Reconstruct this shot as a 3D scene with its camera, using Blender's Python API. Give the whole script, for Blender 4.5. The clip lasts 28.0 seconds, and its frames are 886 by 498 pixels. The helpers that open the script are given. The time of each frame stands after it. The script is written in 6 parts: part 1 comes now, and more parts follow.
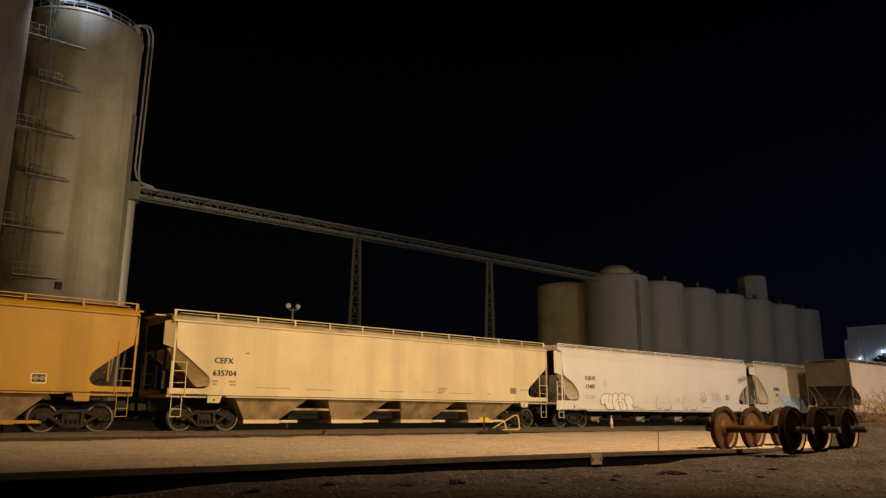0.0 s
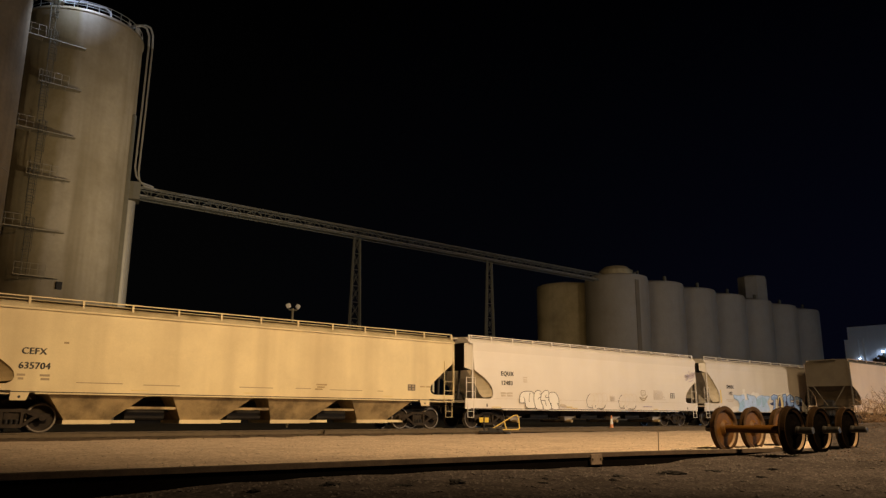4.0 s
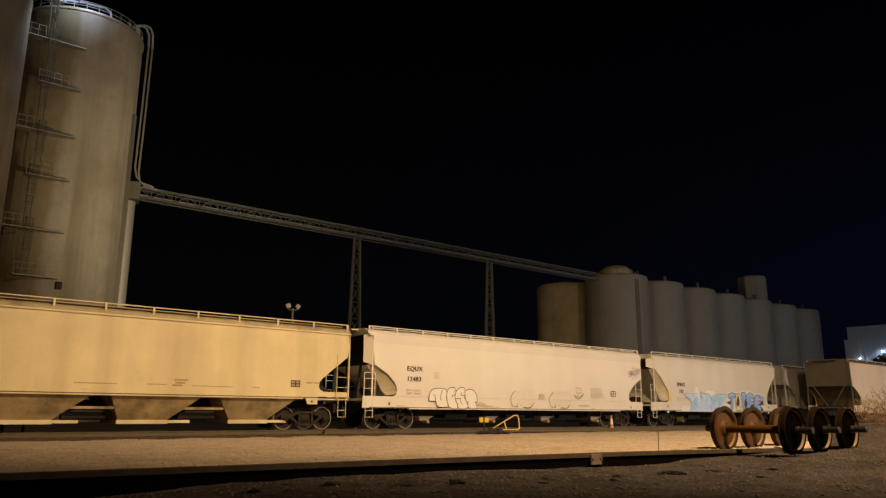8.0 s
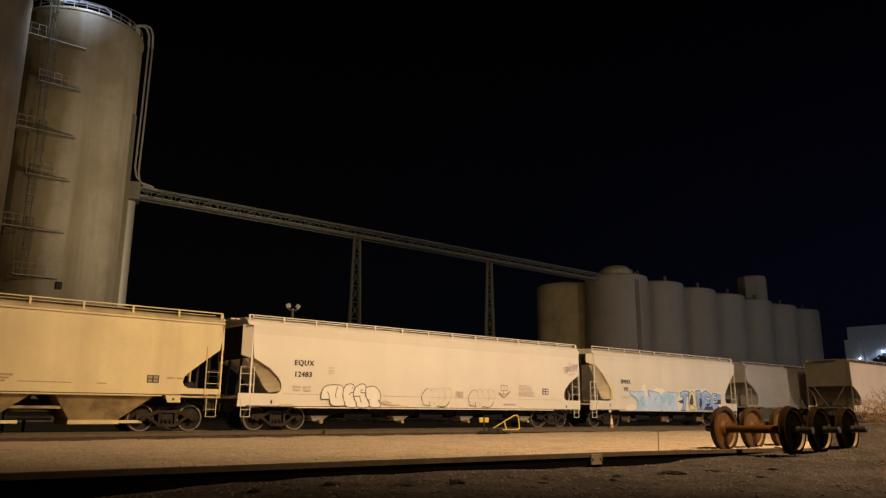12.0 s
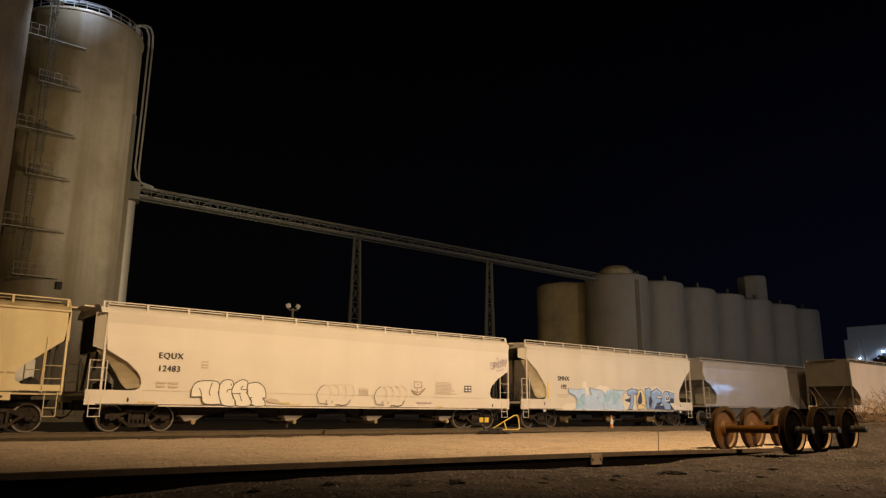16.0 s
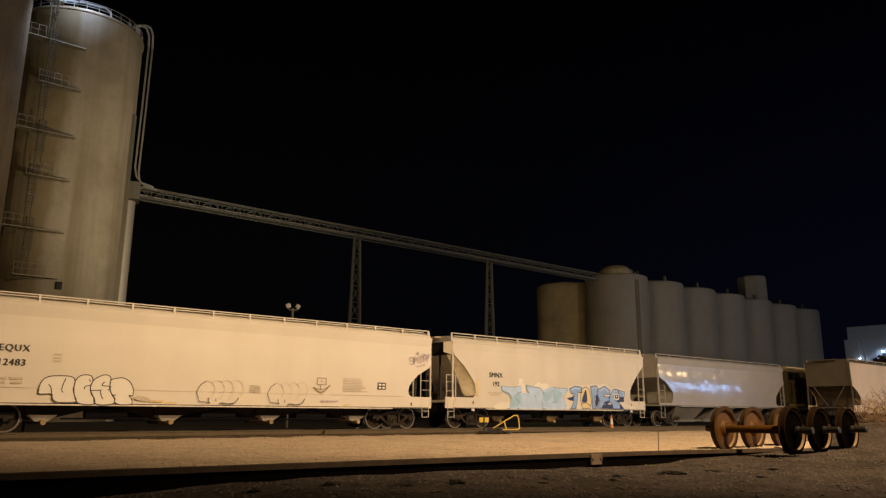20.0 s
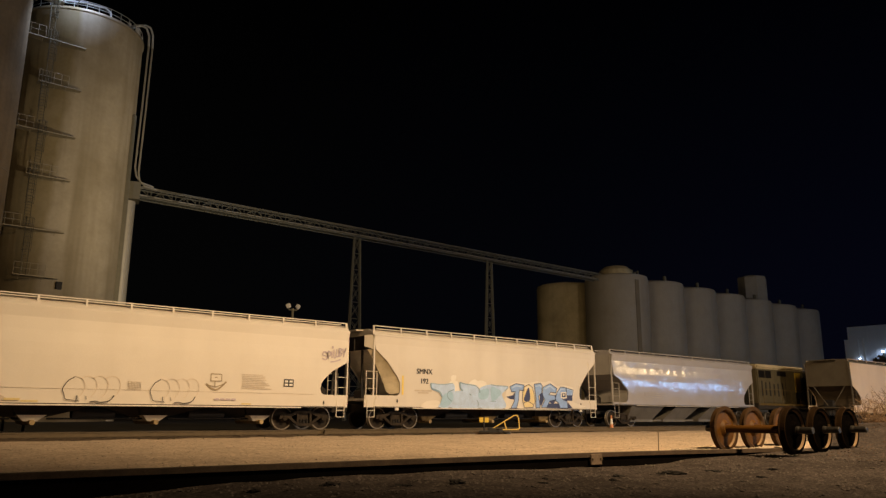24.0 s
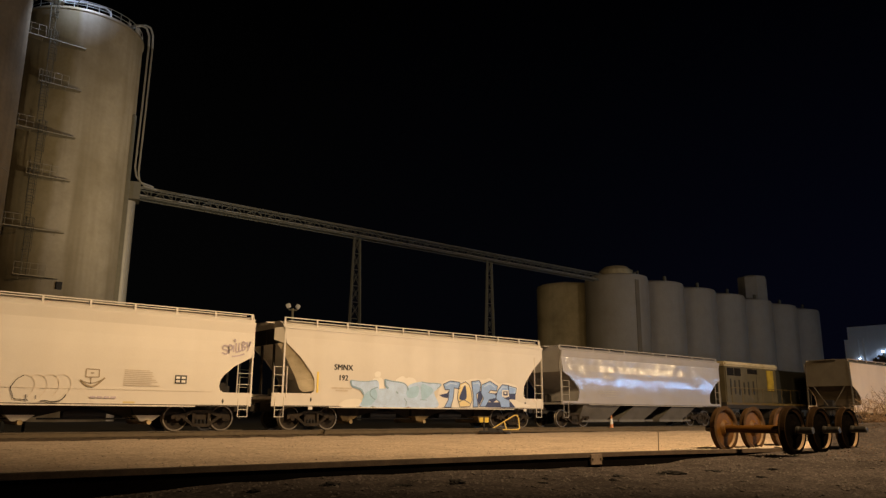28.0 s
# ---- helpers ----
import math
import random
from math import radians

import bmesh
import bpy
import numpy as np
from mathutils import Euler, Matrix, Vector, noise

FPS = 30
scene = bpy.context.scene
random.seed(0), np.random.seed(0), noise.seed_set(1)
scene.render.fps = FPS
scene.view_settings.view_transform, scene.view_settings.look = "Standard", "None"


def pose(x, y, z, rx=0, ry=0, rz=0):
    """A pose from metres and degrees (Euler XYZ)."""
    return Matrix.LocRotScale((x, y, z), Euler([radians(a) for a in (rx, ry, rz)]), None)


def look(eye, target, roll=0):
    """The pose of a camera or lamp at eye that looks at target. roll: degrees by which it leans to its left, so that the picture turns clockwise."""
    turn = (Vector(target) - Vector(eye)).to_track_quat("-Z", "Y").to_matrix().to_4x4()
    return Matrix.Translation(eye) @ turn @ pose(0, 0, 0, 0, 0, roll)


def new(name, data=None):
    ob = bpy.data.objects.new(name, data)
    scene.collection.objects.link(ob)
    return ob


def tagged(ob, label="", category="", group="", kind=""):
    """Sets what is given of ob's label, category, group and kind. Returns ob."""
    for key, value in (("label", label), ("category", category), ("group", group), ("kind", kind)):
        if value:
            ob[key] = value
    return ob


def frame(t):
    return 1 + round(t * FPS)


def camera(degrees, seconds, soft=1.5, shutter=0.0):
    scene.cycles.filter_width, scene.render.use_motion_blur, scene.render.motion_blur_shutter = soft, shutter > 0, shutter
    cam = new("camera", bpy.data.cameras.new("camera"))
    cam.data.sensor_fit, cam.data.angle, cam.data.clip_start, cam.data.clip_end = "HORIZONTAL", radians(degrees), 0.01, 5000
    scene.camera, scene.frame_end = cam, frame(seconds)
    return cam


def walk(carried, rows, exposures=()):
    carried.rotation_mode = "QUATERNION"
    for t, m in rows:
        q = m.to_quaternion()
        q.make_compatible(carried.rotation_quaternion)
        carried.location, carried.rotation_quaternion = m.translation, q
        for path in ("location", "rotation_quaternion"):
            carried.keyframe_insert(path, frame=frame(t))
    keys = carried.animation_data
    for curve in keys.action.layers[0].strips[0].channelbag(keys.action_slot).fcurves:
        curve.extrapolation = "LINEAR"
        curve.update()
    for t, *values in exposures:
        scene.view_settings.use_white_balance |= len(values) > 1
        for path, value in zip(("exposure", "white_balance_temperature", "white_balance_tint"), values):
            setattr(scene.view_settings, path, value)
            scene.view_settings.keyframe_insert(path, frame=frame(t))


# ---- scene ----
cam = camera(61.93, 28.0, soft=1.35)
EYE = (0.0, 0.0, 0.70)
VIEW = look(EYE, (0.6198, 0.7540, 0.70 + 0.2173), 0.345)
walk(cam, [(0.0, VIEW), (28.0, VIEW)])

# ---- light: night sky, sodium yard lamps on poles behind the camera, white lamps at the plant ----
world = bpy.data.worlds.new("night")
scene.world = world
world.use_nodes = True
wn, wl = world.node_tree.nodes, world.node_tree.links
w_bg = wn["Background"]
w_co = wn.new("ShaderNodeTexCoord")
w_sep = wn.new("ShaderNodeSeparateXYZ")
w_ramp = wn.new("ShaderNodeValToRGB")
wl.new(w_co.outputs["Generated"], w_sep.inputs[0])
wl.new(w_sep.outputs["X"], w_ramp.inputs[0])
w_ramp.color_ramp.elements[0].position = 0.35
w_ramp.color_ramp.elements[0].color = (0.0006, 0.0006, 0.0006, 1)
w_ramp.color_ramp.elements[1].position = 0.95
w_ramp.color_ramp.elements[1].color = (0.0006, 0.0007, 0.0022, 1)
w_mid = w_ramp.color_ramp.elements.new(0.70)
w_mid.color = (0.0005, 0.0006, 0.0011, 1)
wl.new(w_ramp.outputs[0], w_bg.inputs[0])
w_glow = wn.new("ShaderNodeMapRange")
w_glow.inputs["From Min"].default_value, w_glow.inputs["From Max"].default_value = 0.15, 0.50
w_glow.inputs["To Min"].default_value, w_glow.inputs["To Max"].default_value = 2.0, 0.5
wl.new(w_sep.outputs["Z"], w_glow.inputs["Value"])
wl.new(w_glow.outputs[0], w_bg.inputs[1])
scene.view_settings.exposure = 0.0

SODIUM = (1.0, 0.665, 0.34)
PALE = (1.0, 0.785, 0.575)
WHITE = (0.52, 0.69, 1.0)


def lamp(name, at, watts, colour, radius=0.25, aim=None, cone=None):
    data = bpy.data.lights.new(name, "SPOT" if cone else "POINT")
    data.energy, data.color, data.shadow_soft_size = watts, colour, radius
    if cone:
        data.spot_size, data.spot_blend = radians(cone), 0.85
    ob = new(name, data)
    ob.matrix_world = look(at, aim) if aim else Matrix.Translation(at)
    return ob


LAMPS = [((15.0, -7.0, 20.0), 55500, SODIUM, (25.0, 26.0, 0.5), 97), ((50.0, -12.0, 11.5), 26500, PALE, (50.0, 27.0, 1.0), 150)]
for at, watts, colour, aim, cone in LAMPS:
    lamp("yard_light", at, watts, colour, 0.8, aim, cone)
# fill spots added at the twin floodlight's unlit heads to brighten the silos
lamp("silo_fill", (23.3, 45.6, 7.95), 16500, (1.0, 0.81, 0.52), 0.15, (29.0, 80.0, 23.0), 70)
lamp("silo_fill", (24.4, 45.6, 7.95), 15000, (1.0, 0.76, 0.42), 0.15, (128.0, 80.0, 18.0), 56)
# unseen spot added to light the concrete silo row alone, clear of the train
lamp("yard_light", (106.5, -19.3, 19.0), 30000, (1.0, 0.80, 0.53), 0.6, (138.0, 85.0, 16.0), 62)
lamp("silo_light", (13.8, 71.6, 42.6), 3000, (0.56, 0.69, 1.0), 0.2, (14.6, 76.5, 36.0), 104)
lamp("plant_light", (198.3, 77.2, 14.9), 105, WHITE, 0.2, (201.0, 77.6, 12.0), 150)
lamp("plant_light", (198.0, 71.7, 16.3), 420, WHITE, 0.2, (201.0, 72.0, 13.0), 150)


# ---- materials ----
def mat(name, base, rough=0.7, metal=0.0, vary=0.25, scale=2.0, fine=40.0, bump=0.15, dirt=None, dirt_amount=0.0,
        streak=0.0, spec=0.5, coat=0.0, emit=None, power=0.0, island=False, cells=0.0, cell_span=0.55):
    """A painted, rusty or earthy surface: two scales of tone, dirt patches, run-down streaks and fine relief."""
    m = bpy.data.materials.new(name)
    m.use_nodes = True
    n, l = m.node_tree.nodes, m.node_tree.links
    p = n["Principled BSDF"]
    co = n.new("ShaderNodeTexCoord")
    big = n.new("ShaderNodeTexNoise")
    big.inputs["Scale"].default_value, big.inputs["Detail"].default_value = scale, 6
    small = n.new("ShaderNodeTexNoise")
    small.inputs["Scale"].default_value, small.inputs["Detail"].default_value = fine, 1 if coat else 4
    l.new(co.outputs["Object"], big.inputs["Vector"])
    l.new(co.outputs["Object"], small.inputs["Vector"])
    tone = n.new("ShaderNodeMath")
    tone.operation = "ADD"
    l.new(big.outputs["Fac"], tone.inputs[0])
    l.new(small.outputs["Fac"], tone.inputs[1])
    rng = n.new("ShaderNodeMapRange")
    rng.inputs["From Min"].default_value, rng.inputs["From Max"].default_value = 0.6, 1.4
    rng.inputs["To Min"].default_value, rng.inputs["To Max"].default_value = 1 - vary, 1 + vary
    l.new(tone.outputs[0], rng.inputs["Value"])
    last = rng.outputs[0]
    if cells:
        vor = n.new("ShaderNodeTexVoronoi")
        vor.inputs["Scale"].default_value = cells
        l.new(co.outputs["Object"], vor.inputs["Vector"])
        csep = n.new("ShaderNodeSeparateColor")
        l.new(vor.outputs["Color"], csep.inputs[0])
        r3 = n.new("ShaderNodeMapRange")
        r3.inputs["To Min"].default_value, r3.inputs["To Max"].default_value = 1 - cell_span, 1 + cell_span
        l.new(csep.outputs[0], r3.inputs["Value"])
        grain = n.new("ShaderNodeMath")
        grain.operation = "MULTIPLY"
        l.new(last, grain.inputs[0])
        l.new(r3.outputs[0], grain.inputs[1])
        last = grain.outputs[0]
    if island:
        geo = n.new("ShaderNodeNewGeometry")
        r2 = n.new("ShaderNodeMapRange")
        r2.inputs["To Min"].default_value, r2.inputs["To Max"].default_value = 0.85, 1.3
        l.new(geo.outputs["Random Per Island"], r2.inputs["Value"])
        mul = n.new("ShaderNodeMath")
        mul.operation = "MULTIPLY"
        l.new(last, mul.inputs[0])
        l.new(r2.outputs[0], mul.inputs[1])
        last = mul.outputs[0]
    col = n.new("ShaderNodeMix")
    col.data_type, col.blend_type = "RGBA", "MULTIPLY"
    col.inputs[0].default_value = 1.0
    col.inputs[6].default_value = (*base, 1)
    l.new(last, col.inputs[7])
    out = col.outputs[2]
    if dirt:
        for amount, stretch, size in ((dirt_amount, (1, 1, 1), scale * 0.7), (streak, (1.0, 1.0, 0.06), 0.55)):
            if amount <= 0:
                continue
            mp = n.new("ShaderNodeMapping")
            mp.inputs["Scale"].default_value = stretch
            l.new(co.outputs["Object"], mp.inputs["Vector"])
            nz = n.new("ShaderNodeTexNoise")
            nz.inputs["Scale"].default_value, nz.inputs["Detail"].default_value, nz.inputs["Roughness"].default_value = size, 7 if stretch[2] == 1 else 3, 0.6
            l.new(mp.outputs[0], nz.inputs["Vector"])
            mr = n.new("ShaderNodeMapRange")
            mr.inputs["From Min"].default_value, mr.inputs["From Max"].default_value = 0.45, 0.72
            mr.inputs["To Max"].default_value = amount
            l.new(nz.outputs["Fac"], mr.inputs["Value"])
            mx = n.new("ShaderNodeMix")
            mx.data_type = "RGBA"
            l.new(mr.outputs[0], mx.inputs[0])
            l.new(out, mx.inputs[6])
            mx.inputs[7].default_value = (*dirt, 1)
            out = mx.outputs[2]
    l.new(out, p.inputs["Base Color"])
    p.inputs["Roughness"].default_value, p.inputs["Metallic"].default_value = rough, metal
    p.inputs["Specular IOR Level"].default_value = spec
    p.inputs["Coat Weight"].default_value = coat
    p.inputs["Coat Roughness"].default_value, p.inputs["Coat IOR"].default_value = 0.18, 2.3
    if bump:
        b = n.new("ShaderNodeBump")
        b.inputs["Strength"].default_value, b.inputs["Distance"].default_value = bump, 0.13 if coat else 0.02
        l.new(small.outputs["Fac"], b.inputs["Height"])
        l.new(b.outputs[0], p.inputs["Normal"])
        if coat:
            l.new(b.outputs[0], p.inputs["Coat Normal"])
    if emit:
        p.inputs["Emission Color"].default_value, p.inputs["Emission Strength"].default_value = (*emit, 1), power
    return m


GRIME = (0.10, 0.075, 0.05)
M_CREAM = mat("cream_paint", (0.71, 0.605, 0.365), 0.55, vary=0.10, scale=0.8, dirt=(0.36, 0.27, 0.15), dirt_amount=0.25, streak=0.5, bump=0.05)
M_WHITE = mat("white_paint", (0.74, 0.70, 0.64), 0.5, vary=0.05, scale=0.6, dirt=(0.45, 0.38, 0.30), dirt_amount=0.1, streak=0.12, bump=0.04)
M_WHITE2 = mat("worn_white_paint", (0.68, 0.64, 0.58), 0.5, vary=0.06, scale=0.7, dirt=(0.42, 0.36, 0.28), dirt_amount=0.15, streak=0.2, bump=0.04)
M_ORANGE = mat("orange_paint", (0.49, 0.275, 0.016), 0.5, vary=0.16, scale=0.7, dirt=(0.24, 0.12, 0.012), dirt_amount=0.3, streak=0.75, bump=0.05)
M_GREY = mat("gloss_grey_paint", (0.40, 0.39, 0.41), 0.42, vary=0.06, scale=0.7, fine=0.95, dirt=(0.25, 0.22, 0.19), dirt_amount=0.1, streak=0.1, bump=0.5, coat=1.0)
M_HOPPER = mat("dusty_hopper_steel", (0.44, 0.33, 0.17), 0.75, vary=0.3, scale=1.5, dirt=(0.06, 0.042, 0.022), dirt_amount=0.9, streak=0.3)
M_SLOPESHADE = mat("shaded_slope_paint", (0.55, 0.48, 0.35), 0.7, vary=0.2, scale=1.5, dirt=(0.20, 0.16, 0.09), dirt_amount=0.6, streak=0.3)
M_DULLSTRIP = mat("faded_yellow_tape", (0.66, 0.54, 0.26), 0.5, vary=0.15, scale=8)
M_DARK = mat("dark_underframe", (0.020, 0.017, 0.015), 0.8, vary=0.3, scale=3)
M_TRUCK = mat("dusty_cast_steel", (0.024, 0.018, 0.013), 0.8, vary=0.3, scale=3, spec=0.25, dirt=GRIME, dirt_amount=0.3)
M_TREAD = mat("polished_steel", (0.19, 0.165, 0.135), 0.45, 0.35, vary=0.1, bump=0.0)
M_RAIL = mat("rusty_rail", (0.105, 0.078, 0.045), 0.75, vary=0.3, scale=4, fine=60)
M_RAILTOP = mat("worn_rail_head", (0.28, 0.26, 0.25), 0.45, 0.6, vary=0.25, scale=4, bump=0.05)
M_OLDSIDE = mat("shade_black_rail_side", (0.004, 0.0035, 0.0035), 0.9, vary=0.3, scale=5, spec=0.0)
M_OLDRAIL = mat("weathered_rail", (0.058, 0.042, 0.031), 0.8, vary=0.45, scale=5, spec=0.25, dirt=(0.03, 0.024, 0.02), dirt_amount=0.6)
M_JOINT = mat("pale_dusty_joint_bar", (0.15, 0.115, 0.09), 0.9, vary=0.3, scale=8, spec=0.1)
M_TIE = mat("old_timber", (0.11, 0.08, 0.055), 0.9, vary=0.35, scale=5, bump=0.4)
M_BALLAST = mat("brown_ballast", (0.092, 0.064, 0.039), 0.95, vary=0.4, scale=1.5, fine=26, bump=0.8, cells=14.0)
M_GREYBAY = mat("dull_grey_hopper", (0.15, 0.142, 0.132), 0.7, vary=0.2, scale=1.2, dirt=(0.07, 0.06, 0.05), dirt_amount=0.5)
M_GREYTRIM = mat("matt_grey_paint", (0.36, 0.345, 0.33), 0.7, vary=0.15, scale=1.2, spec=0.2)
M_TRACE = mat("washed_out_spray", (0.69, 0.61, 0.51), 0.55, vary=0.08, scale=8, bump=0.02)
M_FAINT = mat("faint_lettering", (0.56, 0.49, 0.40), 0.6, vary=0.2, scale=8)
M_BEARING = mat("scuffed_bearing_steel", (0.016, 0.015, 0.014), 0.5, 0.2, vary=0.3, scale=8)
M_GRAVEL = mat("limestone_gravel", (0.48, 0.38, 0.29), 0.95, vary=0.2, scale=1.3, fine=42, bump=0.3, cells=22.0, cell_span=0.28, dirt=(0.24, 0.195, 0.15), dirt_amount=0.4)
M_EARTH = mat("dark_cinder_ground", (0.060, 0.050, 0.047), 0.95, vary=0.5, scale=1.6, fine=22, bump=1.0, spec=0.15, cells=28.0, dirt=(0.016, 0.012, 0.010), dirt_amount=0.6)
M_SOIL = mat("near_black_ground", (0.018, 0.016, 0.014), 0.95, vary=0.4, scale=1.5, fine=20, bump=0.8)
M_SHADEDEND = mat("shaded_grimy_car_end", (0.018, 0.015, 0.012), 0.7, vary=0.2, scale=1.5, dirt=(0.03, 0.025, 0.02), dirt_amount=0.6)
M_PARKED = mat("pale_peach_paint", (0.74, 0.58, 0.42), 0.55, vary=0.08, scale=0.7, dirt=(0.45, 0.34, 0.24), dirt_amount=0.2, streak=0.2, bump=0.04)
M_BROWNEND = mat("shaded_brown_hopper_end", (0.085, 0.062, 0.036), 0.8, vary=0.25, scale=1.5, dirt=(0.03, 0.022, 0.014), dirt_amount=0.6)
M_TANEND = mat("shaded_tan_car_end", (0.125, 0.106, 0.076), 0.75, vary=0.15, scale=1.5, dirt=(0.08, 0.065, 0.05), dirt_amount=0.5)
M_ROOF = mat("dusty_car_roof", (0.46, 0.39, 0.25), 0.75, vary=0.2, scale=1.5, dirt=(0.22, 0.17, 0.07), dirt_amount=0.7)
M_RIM = mat("dark_brown_rim", (0.013, 0.007, 0.0028), 0.8, vary=0.4, scale=6, spec=0.05)
M_BROWNRIM = mat("rusty_brown_rim", (0.040, 0.021, 0.007), 0.75, vary=0.45, scale=6, spec=0.15)
M_LITLIP = mat("pale_lit_wheel_lip", (0.24, 0.17, 0.11), 0.85, vary=0.3, scale=7, spec=0.1)
M_WEED = mat("dull_weed", (0.08, 0.085, 0.035), 0.8, vary=0.3, scale=9)
M_STONE = mat("pale_stone", (0.40, 0.345, 0.285), 0.9, vary=0.15, scale=8, bump=0.3, island=True)
M_STONE3 = mat("brown_stone", (0.10, 0.075, 0.062), 0.9, vary=0.2, scale=8, bump=0.3, spec=0.2, island=True)
M_STONE2 = mat("dark_stone", (0.095, 0.082, 0.076), 0.9, vary=0.2, scale=8, bump=0.3, island=True)
M_RUST = mat("rusty_wheel_steel", (0.080, 0.035, 0.005), 0.55, 0.0, vary=0.45, scale=5, spec=0.15, dirt=(0.05, 0.022, 0.008), dirt_amount=0.7)
M_NEARBLACK = mat("near_black_steel", (0.0022, 0.0018, 0.0016), 0.9, vary=0.4, scale=6, spec=0.0)
M_YELLOW = mat("yellow_paint", (0.78, 0.57, 0.16), 0.5, vary=0.1, scale=6)
M_BLACK = mat("black_paint", (0.02, 0.02, 0.022), 0.5, vary=0.2)
M_CONCRETE = mat("silo_concrete", (0.36, 0.32, 0.27), 0.9, vary=0.12, scale=0.25, fine=6, dirt=(0.22, 0.18, 0.13), dirt_amount=0.35, streak=0.3, bump=0.1)
M_STEELSILO = mat("weathered_silo_shell", (0.45, 0.39, 0.30), 0.8, vary=0.10, scale=0.2, fine=3, dirt=(0.19, 0.15, 0.08), dirt_amount=0.6, streak=0.55, bump=0.03)
M_OLDSILO = mat("stained_brown_silo_shell", (0.40, 0.31, 0.20), 0.85, vary=0.15, scale=0.25, fine=3, dirt=(0.12, 0.095, 0.06), dirt_amount=0.5, streak=0.6, bump=0.03)
M_DARKSTRIP = mat("dark_brown_strip", (0.19, 0.155, 0.11), 0.8, vary=0.2, scale=0.5)
# concrete copy, browner and raised so the rear left silo looks lit; also roof dome
M_BROWNCONCRETE = mat("lit_brown_silo_concrete", (0.56, 0.46, 0.28), 0.9, vary=0.15, scale=0.25, fine=6, dirt=(0.13, 0.10, 0.05), dirt_amount=0.5, streak=0.4, bump=0.1)


def flank_shade_stain(m, edge, slope, tint):
    """Puts olive stain and shade into the colour of a round shell's flank."""
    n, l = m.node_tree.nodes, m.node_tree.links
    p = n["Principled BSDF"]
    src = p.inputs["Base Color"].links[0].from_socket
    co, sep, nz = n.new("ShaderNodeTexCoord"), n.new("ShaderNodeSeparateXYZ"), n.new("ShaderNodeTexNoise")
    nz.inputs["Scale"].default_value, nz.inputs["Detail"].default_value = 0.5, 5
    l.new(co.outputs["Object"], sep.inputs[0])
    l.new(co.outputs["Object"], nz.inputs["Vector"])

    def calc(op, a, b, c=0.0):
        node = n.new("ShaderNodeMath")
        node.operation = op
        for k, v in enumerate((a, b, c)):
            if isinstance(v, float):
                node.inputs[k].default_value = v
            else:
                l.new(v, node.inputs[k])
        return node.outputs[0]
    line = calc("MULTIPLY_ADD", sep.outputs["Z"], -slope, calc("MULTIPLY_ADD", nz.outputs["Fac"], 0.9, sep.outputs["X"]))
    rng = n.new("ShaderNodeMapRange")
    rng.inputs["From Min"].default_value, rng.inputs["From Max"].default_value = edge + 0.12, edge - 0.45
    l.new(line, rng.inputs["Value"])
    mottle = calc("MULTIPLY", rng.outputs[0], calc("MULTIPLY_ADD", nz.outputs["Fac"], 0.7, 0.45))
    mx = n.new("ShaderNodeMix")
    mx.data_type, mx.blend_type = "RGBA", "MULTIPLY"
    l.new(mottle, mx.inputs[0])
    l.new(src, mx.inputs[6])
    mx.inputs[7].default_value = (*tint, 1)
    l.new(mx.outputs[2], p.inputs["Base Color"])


flank_shade_stain(M_STEELSILO, -2.45, 0.04, (0.64, 0.59, 0.41))
M_GALV = mat("galvanised_steel", (0.14, 0.127, 0.09), 0.6, 0.3, vary=0.15, scale=3)
M_LANDING = mat("pale_landing_steel", (0.30, 0.26, 0.18), 0.7, vary=0.15, scale=2)
M_DULLPIPE = mat("dull_grey_pipe", (0.36, 0.34, 0.30), 0.5, 0.2, vary=0.12, scale=2)
M_BRIDGE = mat("olive_bridge_steel", (0.165, 0.162, 0.135), 0.7, 0.1, vary=0.2, scale=1)
M_PIPE = mat("pale_pipe", (0.62, 0.62, 0.62), 0.45, 0.2, vary=0.08, scale=2)
M_CLAD = mat("white_cladding", (0.65, 0.67, 0.70), 0.7, vary=0.05, scale=0.3)
M_WALL = mat("brick_wall", (0.22, 0.19, 0.17), 0.9, vary=0.15, scale=2)
M_CONE = mat("orange_plastic", (0.72, 0.30, 0.13), 0.5, vary=0.1)
M_GLASS = mat("dark_glass", (0.01, 0.01, 0.012), 0.1, vary=0.0, bump=0)
M_LED = mat("white_lamp_glass", (0.9, 0.9, 0.9), 0.3, vary=0, bump=0, emit=(0.70, 0.84, 1.0), power=9.0)
M_SODIUM = mat("sodium_lamp_glass", (0.9, 0.9, 0.9), 0.3, vary=0, bump=0, emit=(1.0, 0.62, 0.28), power=80.0)
M_LEDPANEL = mat("bluish_lit_panel", (0.8, 0.8, 0.8), 0.4, vary=0, bump=0, emit=(0.24, 0.52, 1.0), power=27.0)
M_WARM = mat("warm_lit_panel", (0.8, 0.8, 0.8), 0.4, vary=0, bump=0, emit=(1.0, 0.72, 0.40), power=34.0)
M_INK = mat("black_lettering", (0.03, 0.028, 0.025), 0.6, vary=0.2, scale=8)
M_FADED = mat("faded_lettering", (0.33, 0.26, 0.165), 0.6, vary=0.2, scale=8)
M_BLUE = mat("pale_blue_spray", (0.47, 0.63, 0.92), 0.55, vary=0.22, scale=3)
M_BLUE2 = mat("cornflower_spray", (0.29, 0.45, 0.82), 0.55, vary=0.2, scale=3)
M_AQUA = mat("aqua_spray", (0.36, 0.57, 0.80), 0.55, vary=0.15, scale=3)
M_TEAL = mat("teal_spray", (0.24, 0.37, 0.54), 0.55, vary=0.2, scale=3)
